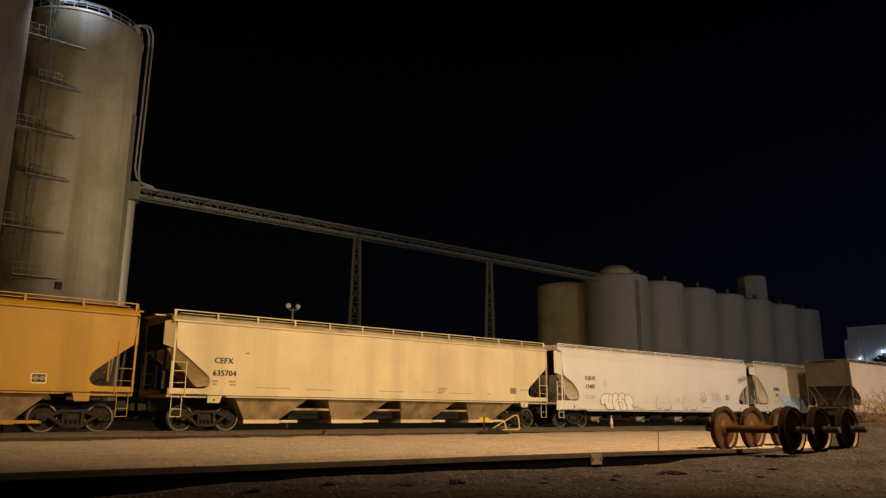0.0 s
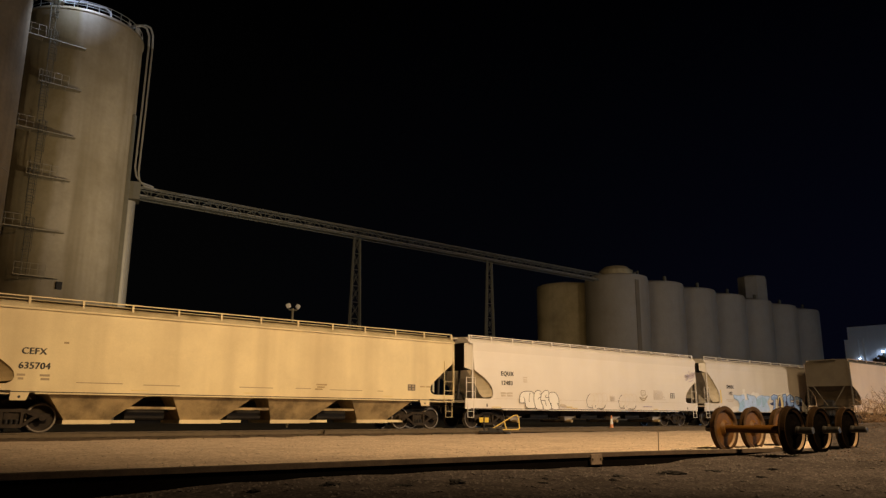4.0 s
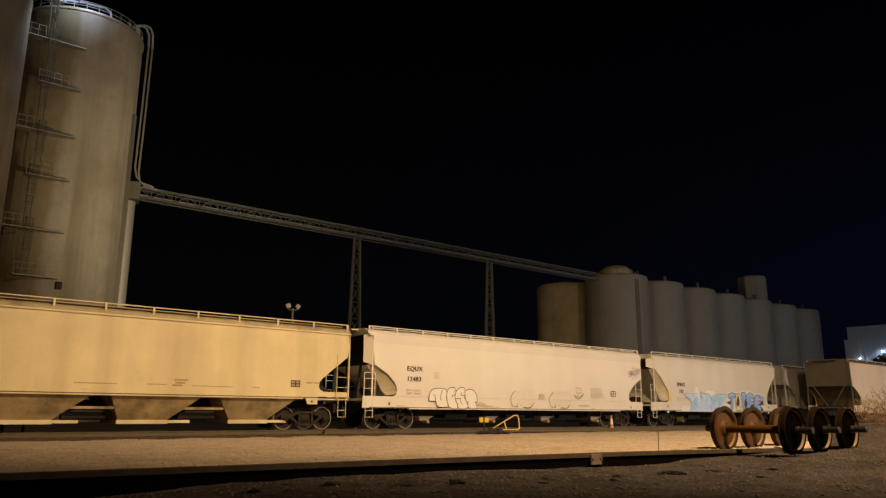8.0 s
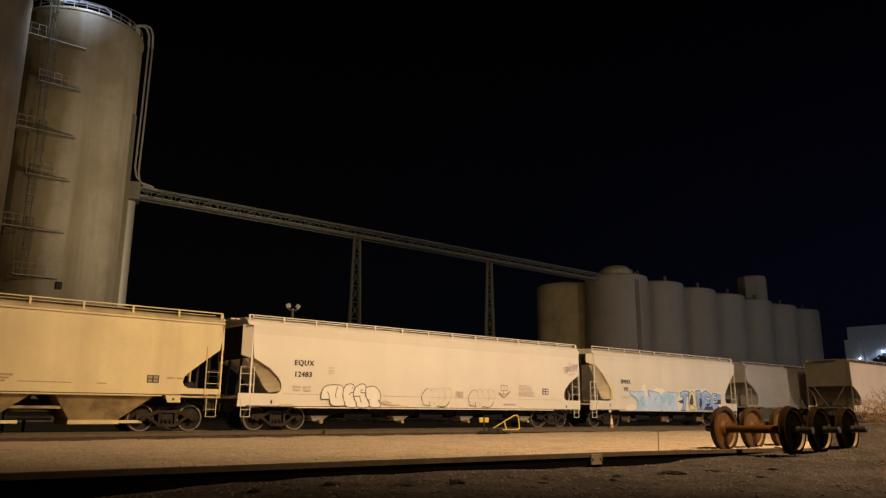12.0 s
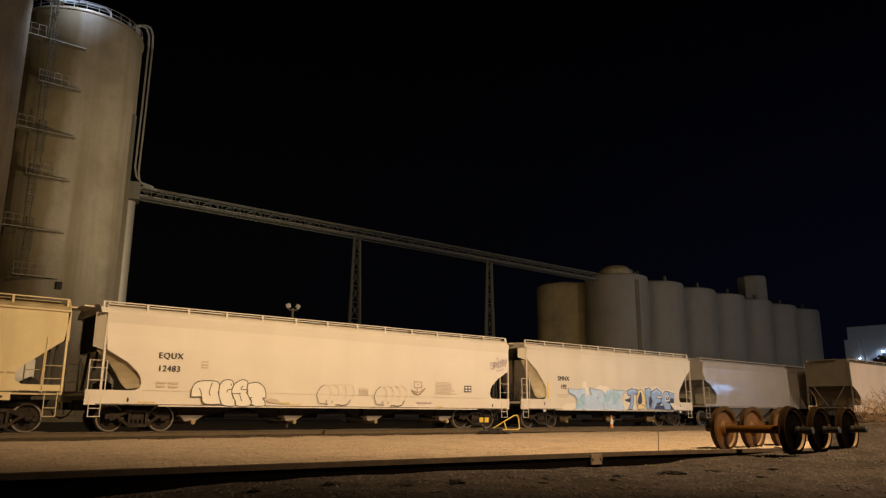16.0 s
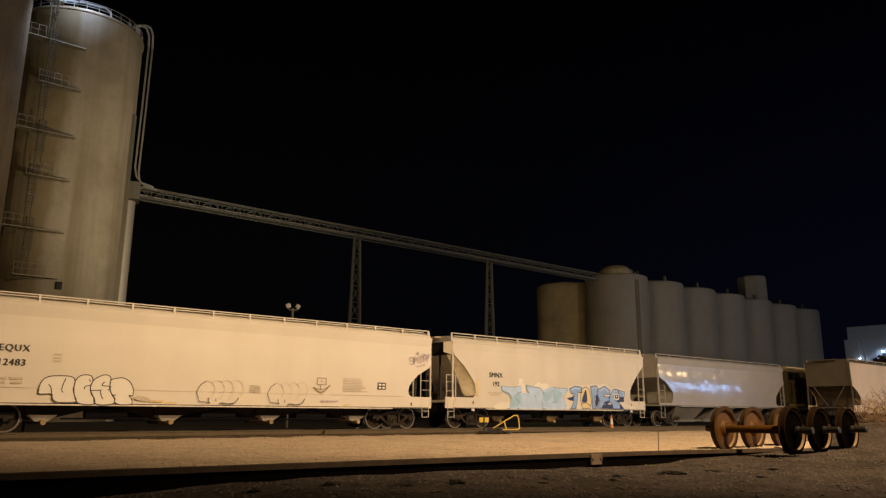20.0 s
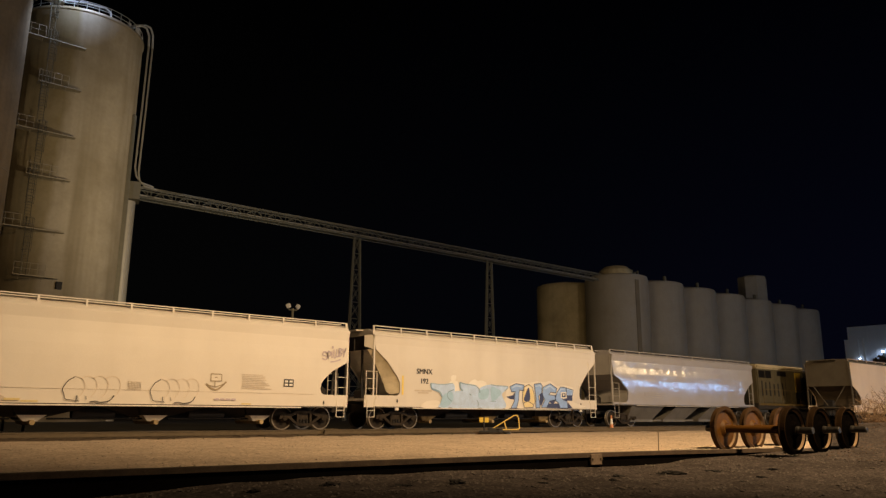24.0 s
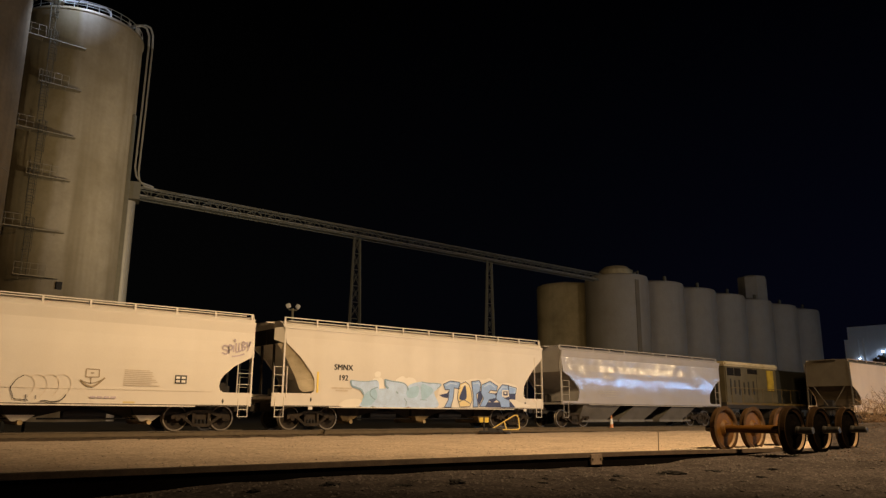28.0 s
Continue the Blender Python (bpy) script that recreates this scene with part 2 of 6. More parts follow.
M_NAVY = mat("dark_blue_spray", (0.035, 0.05, 0.14), 0.55, vary=0.2, scale=3)
M_SPRAYWHITE = mat("white_spray", (0.80, 0.78, 0.74), 0.55, vary=0.05, scale=3)
M_MIST = mat("thin_white_spray", (0.75, 0.715, 0.65), 0.55, vary=0.05, scale=3)
M_SPRAYCREAM = mat("cream_spray", (0.78, 0.66, 0.36), 0.55, vary=0.06, scale=3)
M_SPRAYVIOLET = mat("violet_spray", (0.50, 0.43, 0.50), 0.55, vary=0.2, scale=3)
M_CLOD = mat("black_cinder", (0.012, 0.010, 0.009), 0.95, vary=0.4, scale=12, bump=0.8)
M_REFLECT = mat("yellow_reflective_tape", (0.80, 0.60, 0.10), 0.4, vary=0.1, scale=8)
M_LEAF = mat("dry_brush", (0.20, 0.135, 0.085), 0.9, vary=0.3, scale=5)


# ---- mesh helpers ----
def part(name, bm, material, parent=None, label=""):
    me = bpy.data.meshes.new(name)
    bm.to_mesh(me)
    bm.free()
    me.materials.append(material)
    ob = new(name, me)
    ob.parent = parent
    return tagged(ob, label)


def thing(name, label, category, group="", at=(0, 0, 0), rz=0.0, kind=""):
    ob = new(name)
    ob.matrix_world = pose(*at, 0, 0, rz)
    return tagged(ob, label, category, group, kind)


def box(bm, x0, x1, y0, y1, z0, z1):
    v = [bm.verts.new((x, y, z)) for x in (x0, x1) for y in (y0, y1) for z in (z0, z1)]
    for f in ((0, 1, 3, 2), (4, 6, 7, 5), (0, 4, 5, 1), (2, 3, 7, 6), (0, 2, 6, 4), (1, 5, 7, 3)):
        bm.faces.new([v[i] for i in f])
    return bm


def prism(bm, outline, y0, y1):
    """An outline in x and z, given depth along y."""
    a = [bm.verts.new((x, y0, z)) for x, z in outline]
    b = [bm.verts.new((x, y1, z)) for x, z in outline]
    n = len(a)
    bm.faces.new(a)
    bm.faces.new(b[::-1])
    for i in range(n):
        bm.faces.new((a[i], b[i], b[(i + 1) % n], a[(i + 1) % n]))
    bmesh.ops.recalc_face_normals(bm, faces=bm.faces)
    return bm


def rod(bm, p, q, r, seg=8, r2=None):
    p, q = Vector(p), Vector(q)
    d = q - p
    m = Matrix.Translation((p + q) / 2) @ d.to_track_quat("Z", "Y").to_matrix().to_4x4()
    bmesh.ops.create_cone(bm, cap_ends=True, segments=seg, radius1=r, radius2=r if r2 is None else r2, depth=d.length, matrix=m)
    return bm


def chain(bm, points, r, seg=6):
    for p, q in zip(points, points[1:]):
        rod(bm, p, q, r, seg)
    return bm


def lathe(bm, profile, seg, axis="Z"):
    """A turned solid from (radius, height) pairs."""
    rings = []
    for r, h in profile:
        ring = []
        for i in range(seg):
            a = 2 * math.pi * i / seg
            c = (r * math.cos(a), r * math.sin(a), h) if axis == "Z" else (r * math.cos(a), h, r * math.sin(a))
            ring.append(bm.verts.new(c))
        rings.append(ring)
    for lo, hi in zip(rings, rings[1:]):
        for i in range(seg):
            bm.faces.new((lo[i], lo[(i + 1) % seg], hi[(i + 1) % seg], hi[i]))
    bm.faces.new(rings[0])
    bm.faces.new(rings[-1])
    bmesh.ops.recalc_face_normals(bm, faces=bm.faces)
    return bm


def B():
    return bmesh.new()


def frustum(bm, top, bottom):
    """Two rectangles (x0, x1, y0, y1, z) joined."""
    t = [bm.verts.new(c) for c in ((top[0], top[2], top[4]), (top[1], top[2], top[4]), (top[1], top[3], top[4]), (top[0], top[3], top[4]))]
    b = [bm.verts.new(c) for c in ((bottom[0], bottom[2], bottom[4]), (bottom[1], bottom[2], bottom[4]), (bottom[1], bottom[3], bottom[4]), (bottom[0], bottom[3], bottom[4]))]
    bm.faces.new(t)
    bm.faces.new(b[::-1])
    for i in range(4):
        bm.faces.new((t[i], b[i], b[(i + 1) % 4], t[(i + 1) % 4]))
    bmesh.ops.recalc_face_normals(bm, faces=bm.faces)
    return bm


# ---- ground: one sheet, with the gravel pad, the drop at the old rail and the track beds ----
TRACK_Y = 28.75
PAD = -0.03
LOW = -0.38


def edge_y(x):
    x = max(-30.0, min(x, 24.0))
    return 10.36 - 0.080 * x - 0.020 * max(0.0, x - 11.0) ** 2


def siding_y(x):
    u = max(0.0, min((x - 12.0) / 43.0, 1.0))
    return TRACK_Y - 4.65 * (u * u * (3 - 2 * u)) * 1.0


def smooth(a, b, t):
    u = max(0.0, min((t - a) / (b - a), 1.0))
    return u * u * (3 - 2 * u)


def ground_z(x, y):
    e = edge_y(x)
    front = smooth(0.04, -0.04, y - e) if x < 24 else 1.0
    drop = 1 - 0.40 * smooth(2.0, 5.0, x) + 0.15 * smooth(8.0, 10.5, x) - 0.45 * smooth(12.5, 15.5, x) - 0.30 * smooth(15.8, 18.5, x)
    z = PAD + (LOW - PAD) * front * drop
    if y < e:
        z += 0.10 * smooth(15, 25, x)
    # packed ground under the near wheels
    z += 0.07 * math.exp(-((x - 16.2) / 1.5) ** 2 - ((y - 7.1) / 0.45) ** 2)
    # rough heap of gravel past the stored wheels
    z += 0.55 * math.exp(-((x - 24.0) / 3.6) ** 2 - ((y - 9.0) / 1.6) ** 2)
    z += -0.20 * smooth(19, 26, y) * (1 - smooth(34, 38, y)) + (-0.25) * smooth(33, 38, y)
    z += 0.035 * smooth(26.4, 27.2, y) * (1 - smooth(29.6, 31, y))
    near = 1 - smooth(60, 120, abs(x) + abs(y))
    z += near * 0.04 * noise.noise(Vector((x * 0.9, y * 0.9, 0))) + near * 0.03 * noise.noise(Vector((x * 2.7, y * 2.7, 4)))
    return z


def make_ground():
    xs = [-900, -400, -200, -100, -60, -40, -30, -24] + [-20 + 0.5 * i for i in range(120)] + [40 + 1.5 * i for i in range(40)] + [104, 120, 150, 200, 300, 500, 900, 1800]
    offs = [-5.0 + 0.3 * i for i in range(16)] + [-0.2, -0.1, -0.05, -0.02, 0.02, 0.05, 0.1, 0.2] + [0.4 + 0.4 * i for i in range(12)]
    far = [17 + 0.6 * i for i in range(14)] + [25.2 + 0.2 * i for i in range(24)] + [30 + 0.6 * i for i in range(7)] + [35, 37, 40, 45, 55, 70, 100, 150, 250, 450, 900, 1800]
    back = [-900, -400, -150, -60, -30, -15, -8, -4, -2, 0, 1.5]
    bm = B()
    grid = []
    for x in xs:
        e = edge_y(x)
        ys = back + [e + o for o in offs] + far
        grid.append([bm.verts.new((x, y, ground_z(x, y))) for y in ys])
    for a, b in zip(grid, grid[1:]):
        for i in range(len(a) - 1):
            f = bm.faces.new((a[i], b[i], b[i + 1], a[i + 1]))
            c = f.calc_center_median()
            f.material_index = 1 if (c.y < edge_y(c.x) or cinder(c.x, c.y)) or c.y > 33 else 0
            wobble = 0.35 * noise.noise(Vector((c.x * 0.7, 0, 9)))
            if c.y > 26.55 + wobble:
                f.material_index = 3
            # from under the train outward the ground colour turns near-black
            if c.y > 28.1 + 0.3 * wobble:
                f.material_index = 2
            f.smooth = True
    g = part("ground", bm, M_GRAVEL)
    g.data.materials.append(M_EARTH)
    for m in (M_SOIL, M_BALLAST):
        g.data.materials.append(m)
    tagged(g, "pale limestone gravel pad and dark cinder ground", "ground", kind="structure")


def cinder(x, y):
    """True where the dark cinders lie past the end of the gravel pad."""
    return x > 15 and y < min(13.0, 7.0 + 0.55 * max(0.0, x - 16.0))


def stones(name, label, material, count, region, size, seed, pad=None):
    """Loose stones too many to count, joined."""
    rnd = random.Random(seed)
    verts, faces = [], []
    while count:
        x, y = region(rnd)
        if pad is not None and cinder(x, y) == pad:
            continue
        s = size * rnd.uniform(0.4, 1.3) ** 1.5
        z = ground_z(x, y) - s * 0.05
        k = len(verts)
        a = rnd.uniform(0, 6.28)
        for i in range(4):
            b = a + i * 1.5708 + rnd.uniform(-0.4, 0.4)
            verts.append((x + s * math.cos(b) * rnd.uniform(0.7, 1.2), y + s * math.sin(b) * rnd.uniform(0.7, 1.2), z + s * rnd.uniform(-0.3, 0.3)))
        verts.append((x, y, z + s * rnd.uniform(0.4, 0.8)))
        verts.append((x, y, z - s * 0.6))
        for i in range(4):
            faces.append((k + i, k + (i + 1) % 4, k + 4))
            faces.append((k + (i + 1) % 4, k + i, k + 5))
        count -= 1
    me = bpy.data.meshes.new(name)
    me.from_pydata(verts, [], faces)
    me.materials.append(material)
    tagged(new(name, me), label, "gravel", kind="stuff")


def rail_profile(bm, path, top=0.0, head=0.036, height=0.178, foot=0.07):
    """A flat-bottomed rail swept along path (x, y), its head at z = top."""
    sec = [(-head, top - 0.006), (-head + 0.008, top), (head - 0.008, top), (head, top - 0.006), (head, top - 0.038), (0.010, top - 0.052),
           (0.010, top - height + 0.026), (foot, top - height + 0.012), (foot, top - height), (-foot, top - height), (-foot, top - height + 0.012),
           (-0.010, top - height + 0.026), (-0.010, top - 0.052), (-head, top - 0.038)]
    rings = []
    for i, (x, y) in enumerate(path):
        a, b = path[max(i - 1, 0)], path[min(i + 1, len(path) - 1)]
        d = Vector((b[0] - a[0], b[1] - a[1])).normalized()
        rings.append([bm.verts.new((x - d.y * o, y + d.x * o, z)) for o, z in sec])
    n = len(sec)
    for p, q in zip(rings, rings[1:]):
        for i in range(n):
            bm.faces.new((p[i], q[i], q[(i + 1) % n], p[(i + 1) % n]))
    bm.faces.new(rings[0])
    bm.faces.new(rings[-1])
    bmesh.ops.recalc_face_normals(bm, faces=bm.faces)
    return bm


def make_tracks():
    main = thing("main_track", "running rails with rusty sides on timber ties", "railway track", at=(0, TRACK_Y, 0), kind="structure")
    for side in (-0.7525, 0.7525):
        part("rail", rail_profile(B(), [(-120, side), (0, side), (120, side), (420, side)]), M_RAIL, main)
        part("rail_head", box(B(), -120, 420, side - 0.026, side + 0.026, -0.002, 0.0015), M_RAILTOP, main, "rail head polished by wheels")
    spur = thing("side_track", "siding rails curving away at the switch", "railway track", kind="structure")
    xs = [15 + 1.5 * i for i in range(30)] + [80, 140, 300]
    for side in (-0.7525, 0.7525):
        part("rail", rail_profile(B(), [(x, siding_y(x) + side) for x in xs if x > (15 if side < 0 else 30)], top=-0.004), M_RAIL, spur)
    tie = box(B(), -0.11, 0.11, -1.3, 1.3, -0.36, -0.178)
    bmesh.ops.bevel(tie, geom=tie.edges[:], offset=0.012, segments=1, affect="EDGES")
    me = bpy.data.meshes.new("tie")
    tie.to_mesh(me)
    tie.free()
    me.materials.append(M_TIE)
    rnd = random.Random(4)
    for owner, track in (("main", main), ("side", spur)):
        x = -8.0 if owner == "main" else 37.0
        while x < (112 if owner == "main" else 96):
            t = new("tie", me)
            t.parent = track
            y = rnd.uniform(-0.06, 0.06) + (0 if owner == "main" else siding_y(x))
            t.matrix_local = pose(x, y, rnd.uniform(-0.012, 0.004), 0, 0, rnd.uniform(-1.2, 1.2))
            x += 0.53


def make_old_rail():
    r = thing("old_rail", "weathered steel rail edging the gravel pad", "rail", kind="")
    path = [(-26 + 1.0 * i, edge_y(-26 + 1.0 * i) - 0.03) for i in range(44)]
    # the web's near-black colour paints in the shade under the rail head
    part("rail", rail_profile(B(), path, top=-0.03, head=0.036, height=0.36, foot=0.05), M_OLDSIDE, r, "rail web coloured near-black for shade")
    sec = [(-0.060, -0.020), (-0.050, -0.012), (0.050, -0.012), (0.060, -0.020), (0.060, -0.090), (0.050, -0.098), (-0.050, -0.098), (-0.060, -0.090)]
    bm = B()
    rings = []
    for i, (px, py) in enumerate(path):
        a, b = path[max(i - 1, 0)], path[min(i + 1, len(path) - 1)]
        d = Vector((b[0] - a[0], b[1] - a[1])).normalized()
        rings.append([bm.verts.new((px - d.y * o, py + d.x * o, z)) for o, z in sec])
    for p, q in zip(rings, rings[1:]):
        for k in range(8):
            bm.faces.new((p[k], q[k], q[(k + 1) % 8], p[(k + 1) % 8]))
    bm.faces.new(rings[0])
    bm.faces.new(rings[-1])
    bmesh.ops.recalc_face_normals(bm, faces=bm.faces)
    part("rail_head", bm, M_OLDRAIL, r, "weathered grey-brown rail head")
    x = 11.47
    y = edge_y(x)
    b = box(B(), -0.15, 0.15, -0.115, -0.05, -0.235, -0.03)
    bmesh.ops.bevel(b, geom=b.edges[:], offset=0.012, segments=1, affect="EDGES")
    j = part("joint_bar", b, M_JOINT, r, "pale bolted joint bar")
    j.matrix_local = pose(x, y, 0, 0, 0, -4)
    for o in (-0.11, 0.11):
        bolt = part("bolt", rod(B(), (o, -0.115, -0.12), (o, -0.14, -0.12), 0.022), M_RAIL, j)


# ---- stored wheelsets beside the pad ----
def wheel_profile(r=0.475):
    return [(0.06, -0.09), (0.125, -0.09), (0.145, -0.06), (0.19, -0.025), (r - 0.11, -0.010), (r - 0.082, -0.020), (r - 0.066, -0.066), (r - 0.055, -0.070), (r - 0.012, -0.069), (r, -0.060),
            (r + 0.004, 0.035), (r + 0.028, 0.052), (r + 0.024, 0.068), (r - 0.050, 0.068), (r - 0.064, 0.060), (r - 0.085, 0.020), (r - 0.11, 0.014), (0.19, 0.028), (0.155, 0.060), (0.13, 0.085), (0.06, 0.085)]


def make_wheelset(at, rz):
    w = thing("wheelset", "rusty steel railway wheelset standing on the gravel", "wheelset", "stored wheelsets", at, rz)
    r = 0.462
    for side in (-0.76, 0.76):
        bm = lathe(B(), [(a, h if side < 0 else -h) for a, h in wheel_profile(r)], 40, "Y")
        for f in bm.faces:
            f.smooth = False
        o = part("wheel", bm, M_RUST, w, "rust-brown cast wheel with flange")
        o.location = (0, side, r + 0.02)
        o.data.materials.append(M_NEARBLACK)
        o.data.materials.append(M_RIM)
        o.data.materials.append(M_LITLIP)
        o.data.materials.append(M_BROWNRIM)
        # near-side faces and rims are coloured darker than those on the far side
        for p in o.data.polygons:
            # the pale lip colour stands in for light caught inside the rim
            if r - 0.080 < math.hypot(p.center.x, p.center.z) < r - 0.060 and abs(p.normal.y) < 0.75:
                p.material_index = 3
            elif side < 0 and p.center.y < 0.0 and math.hypot(p.center.x, p.center.z) < r - 0.02:
                p.material_index = 1
            elif math.hypot(p.center.x, p.center.z) > r - 0.075:
                p.material_index = 2 if side < 0 else 4
    part("axle", lathe(B(), [(0.085, -0.76), (0.078, -0.3), (0.078, 0.3), (0.085, 0.76)], 20, "Y"), M_RUST, w).location = (0, 0, r + 0.02)
    for s in (-1, 1):
        part("journal", lathe(B(), [(0.085, s * 0.80), (0.078, s * 0.90), (0.070, s * 0.92), (0.070, s * 1.17), (0.062, s * 1.18)][::s], 18, "Y"), M_BEARING, w, "scuffed bare steel journal").location = (0, 0, r + 0.02)
    return w


def make_clump(x, y, r, seed):
    """A dark clod of cinders and dead weeds lying on the ground."""
    rnd = random.Random(seed)
    bm = B()
    bmesh.ops.create_icosphere(bm, subdivisions=3, radius=1.0)
    for v in bm.verts:
        n = 0.75 + 0.5 * noise.noise(v.co * 1.7 + Vector((seed, 0, 0))) + 0.6 * noise.noise(v.co * 5 + Vector((0, seed, 0)))
        v.co = Vector((v.co.x * r * 1.7 * n, v.co.y * r * n, v.co.z * r * 0.36 * n))
    c = part("clod", bm, M_CLOD)
    c.matrix_world = pose(x, y, ground_z(x, y) + 0.01, 0, 0, rnd.uniform(0, 180))
    tagged(c, "black clod of cinders and dead weeds", "clod", "clods on the cinder ground")


def make_weed(x, y, h, seed):
    """A small tuft of bent blades."""
    rnd = random.Random(seed)
    w = thing("weed_tuft", "small dull green weed tuft in the gravel", "weed", "weeds in the gravel", at=(x, y, ground_z(x, y) - 0.01))
    for i in range(9):
        a, lean = rnd.uniform(0, 6.283), rnd.uniform(0.1, 0.7)
        d = Vector((math.cos(a), math.sin(a), 0))
        s = Vector((-d.y, d.x, 0)) * 0.012
        k = h * rnd.uniform(0.6, 1.2)
        bm = B()
        p = [Vector((0, 0, 0)), d * lean * k * 0.35 + Vector((0, 0, k * 0.6)), d * lean * k + Vector((0, 0, k))]
        v = [bm.verts.new(c) for c in (p[0] - s, p[0] + s, p[1] + s * 1.3, p[2], p[1] - s * 1.3)]
        bm.faces.new(v)
        part("blade", bm, M_WEED, w)


# ---- railway cars; each is built about its middle, rail head at z = 0, its near side towards -y ----
HALF = 1.57
WHEEL_R = 0.475


def letters(text, size, x, z, material, parent, name="lettering", y=-HALF - 0.022, spacing=1.0):
    cu = bpy.data.curves.new(name, "FONT")
    cu.body, cu.size, cu.extrude, cu.space_character = text, size, 0.002, spacing
    cu.resolution_u, cu.offset = 3, 0.0
    tmp = new(name, cu)
    deps = bpy.context.evaluated_depsgraph_get()
    me = bpy.data.meshes.new_from_object(tmp.evaluated_get(deps))
    bpy.data.objects.remove(tmp)
    bm = B()
    for k in (0, 1, 1):
        me.transform(Matrix.Translation((0.013 * k * size / 0.3, 0.005 * k * size / 0.3, 0.001 * k)))
        bm.from_mesh(me)
    bm.to_mesh(me)
    bm.free()
    me.transform(Matrix.Translation((x, y, z)) @ Matrix.Rotation(radians(90), 4, "X"))
    me.materials.clear()
    me.materials.append(material)
    ob = new(name, me)
    ob.parent = parent
    return ob


def plate(bm, x0, x1, z0, z1, y=-HALF - 0.012, t=0.006):
    return box(bm, x0, x1, y - t, y + t, z0, z1)


def strips(name, material, parent, rows, y=-HALF - 0.012, label=""):
    """Painted bars (x0, x1, z0, z1), each a part of its own."""
    for x0, x1, z0, z1 in rows:
        part(name, plate(B(), x0, x1, z0, z1, y), material, parent, label)


def blob(bm, pts, y, t=0.004):
    """A flat patch with a rounded outline (x, z)."""
    n = len(pts)
    out = []
    for i in range(n):
        p0, p1, p2, p3 = (Vector(pts[(i + k) % n]) for k in (-1, 0, 1, 2))
        for k in range(5):
            u = k / 5
            out.append(0.5 * ((2 * p1) + (p2 - p0) * u + (2 * p0 - 5 * p1 + 4 * p2 - p3) * u * u + (3 * p1 - p0 - 3 * p2 + p3) * u ** 3))
    return prism(bm, [(p.x, p.y) for p in out], y - t, y + t)


def stroke(bm, pts, y, r=0.022, closed=False):
    """A sprayed line along smoothed points (x, z)."""
    n = len(pts)
    out = []
    for i in range(n if closed else n - 1):
        get = (lambda k: Vector(pts[k % n])) if closed else (lambda k: Vector(pts[max(0, min(k, n - 1))]))
        p0, p1, p2, p3 = get(i - 1), get(i), get(i + 1), get(i + 2)
        for k in range(6):
            u = k / 6
            out.append(0.5 * ((2 * p1) + (p2 - p0) * u + (2 * p0 - 5 * p1 + 4 * p2 - p3) * u * u + (3 * p1 - p0 - 3 * p2 + p3) * u ** 3))
    out.append(out[0] if closed else Vector(pts[-1]))
    left, right = [], []
    m = len(out)
    for i, p in enumerate(out):
        d = (out[min(i + 1, m - 1)] - out[max(i - 1, 0)])
        d = d.normalized() if d.length > 0 else Vector((1, 0))
        left.append(bm.verts.new((p.x - d.y * r, y, p.y + d.x * r)))
        right.append(bm.verts.new((p.x + d.y * r, y, p.y - d.x * r)))
    for i in range(m - 1):
        bm.faces.new((left[i], right[i], right[i + 1], left[i + 1]))
    return bm


def ring_line(bm, pts, y, r):
    """A closed sprayed line with mitred corners along (x, z)."""
    n = len(pts)
    inner, outer = [], []
    for i in range(n):
        a, p, b = (Vector(pts[(i + k) % n]) for k in (-1, 0, 1))
        d, e = (p - a).normalized(), (b - p).normalized()
        m = Vector((-d.y - e.y, d.x + e.x))
        m = m.normalized() if m.length > 0.1 else Vector((-d.y, d.x))
        k = min(2.2, 1 / max(0.35, m.dot(Vector((-d.y, d.x))))) * r
        inner.append(bm.verts.new((p.x + m.x * k, y, p.y + m.y * k)))
        outer.append(bm.verts.new((p.x - m.x * k, y, p.y - m.y * k)))
    for i in range(n):
        j = (i + 1) % n
        bm.faces.new((inner[i], inner[j], outer[j], outer[i]))
    return bm


def side_frame(bm, y0, y1):
    """Cast truck side frame, with its two windows and the spring opening."""
    top = [(-1.12, 0.44), (-1.12, 0.60), (-0.62, 0.66), (-0.36, 0.77), (0.36, 0.77), (0.62, 0.66), (1.12, 0.60), (1.12, 0.44), (0.72, 0.47), (0.62, 0.53), (0.30, 0.66), (-0.30, 0.66), (-0.62, 0.53), (-0.72, 0.47)]
    prism(bm, top, y0, y1)
    prism(bm, [(-0.72, 0.47), (-0.62, 0.53), (-0.30, 0.27), (-0.30, 0.16)], y0, y1)
    prism(bm, [(0.72, 0.47), (0.62, 0.53), (0.30, 0.27), (0.30, 0.16)], y0, y1)
    box(bm, -0.30, 0.30, y0, y1, 0.16, 0.27)
    box(bm, -0.34, -0.25, y0, y1, 0.27, 0.66)
    box(bm, 0.25, 0.34, y0, y1, 0.27, 0.66)
    return bm


SPINNERS = []
ROLLERS = []


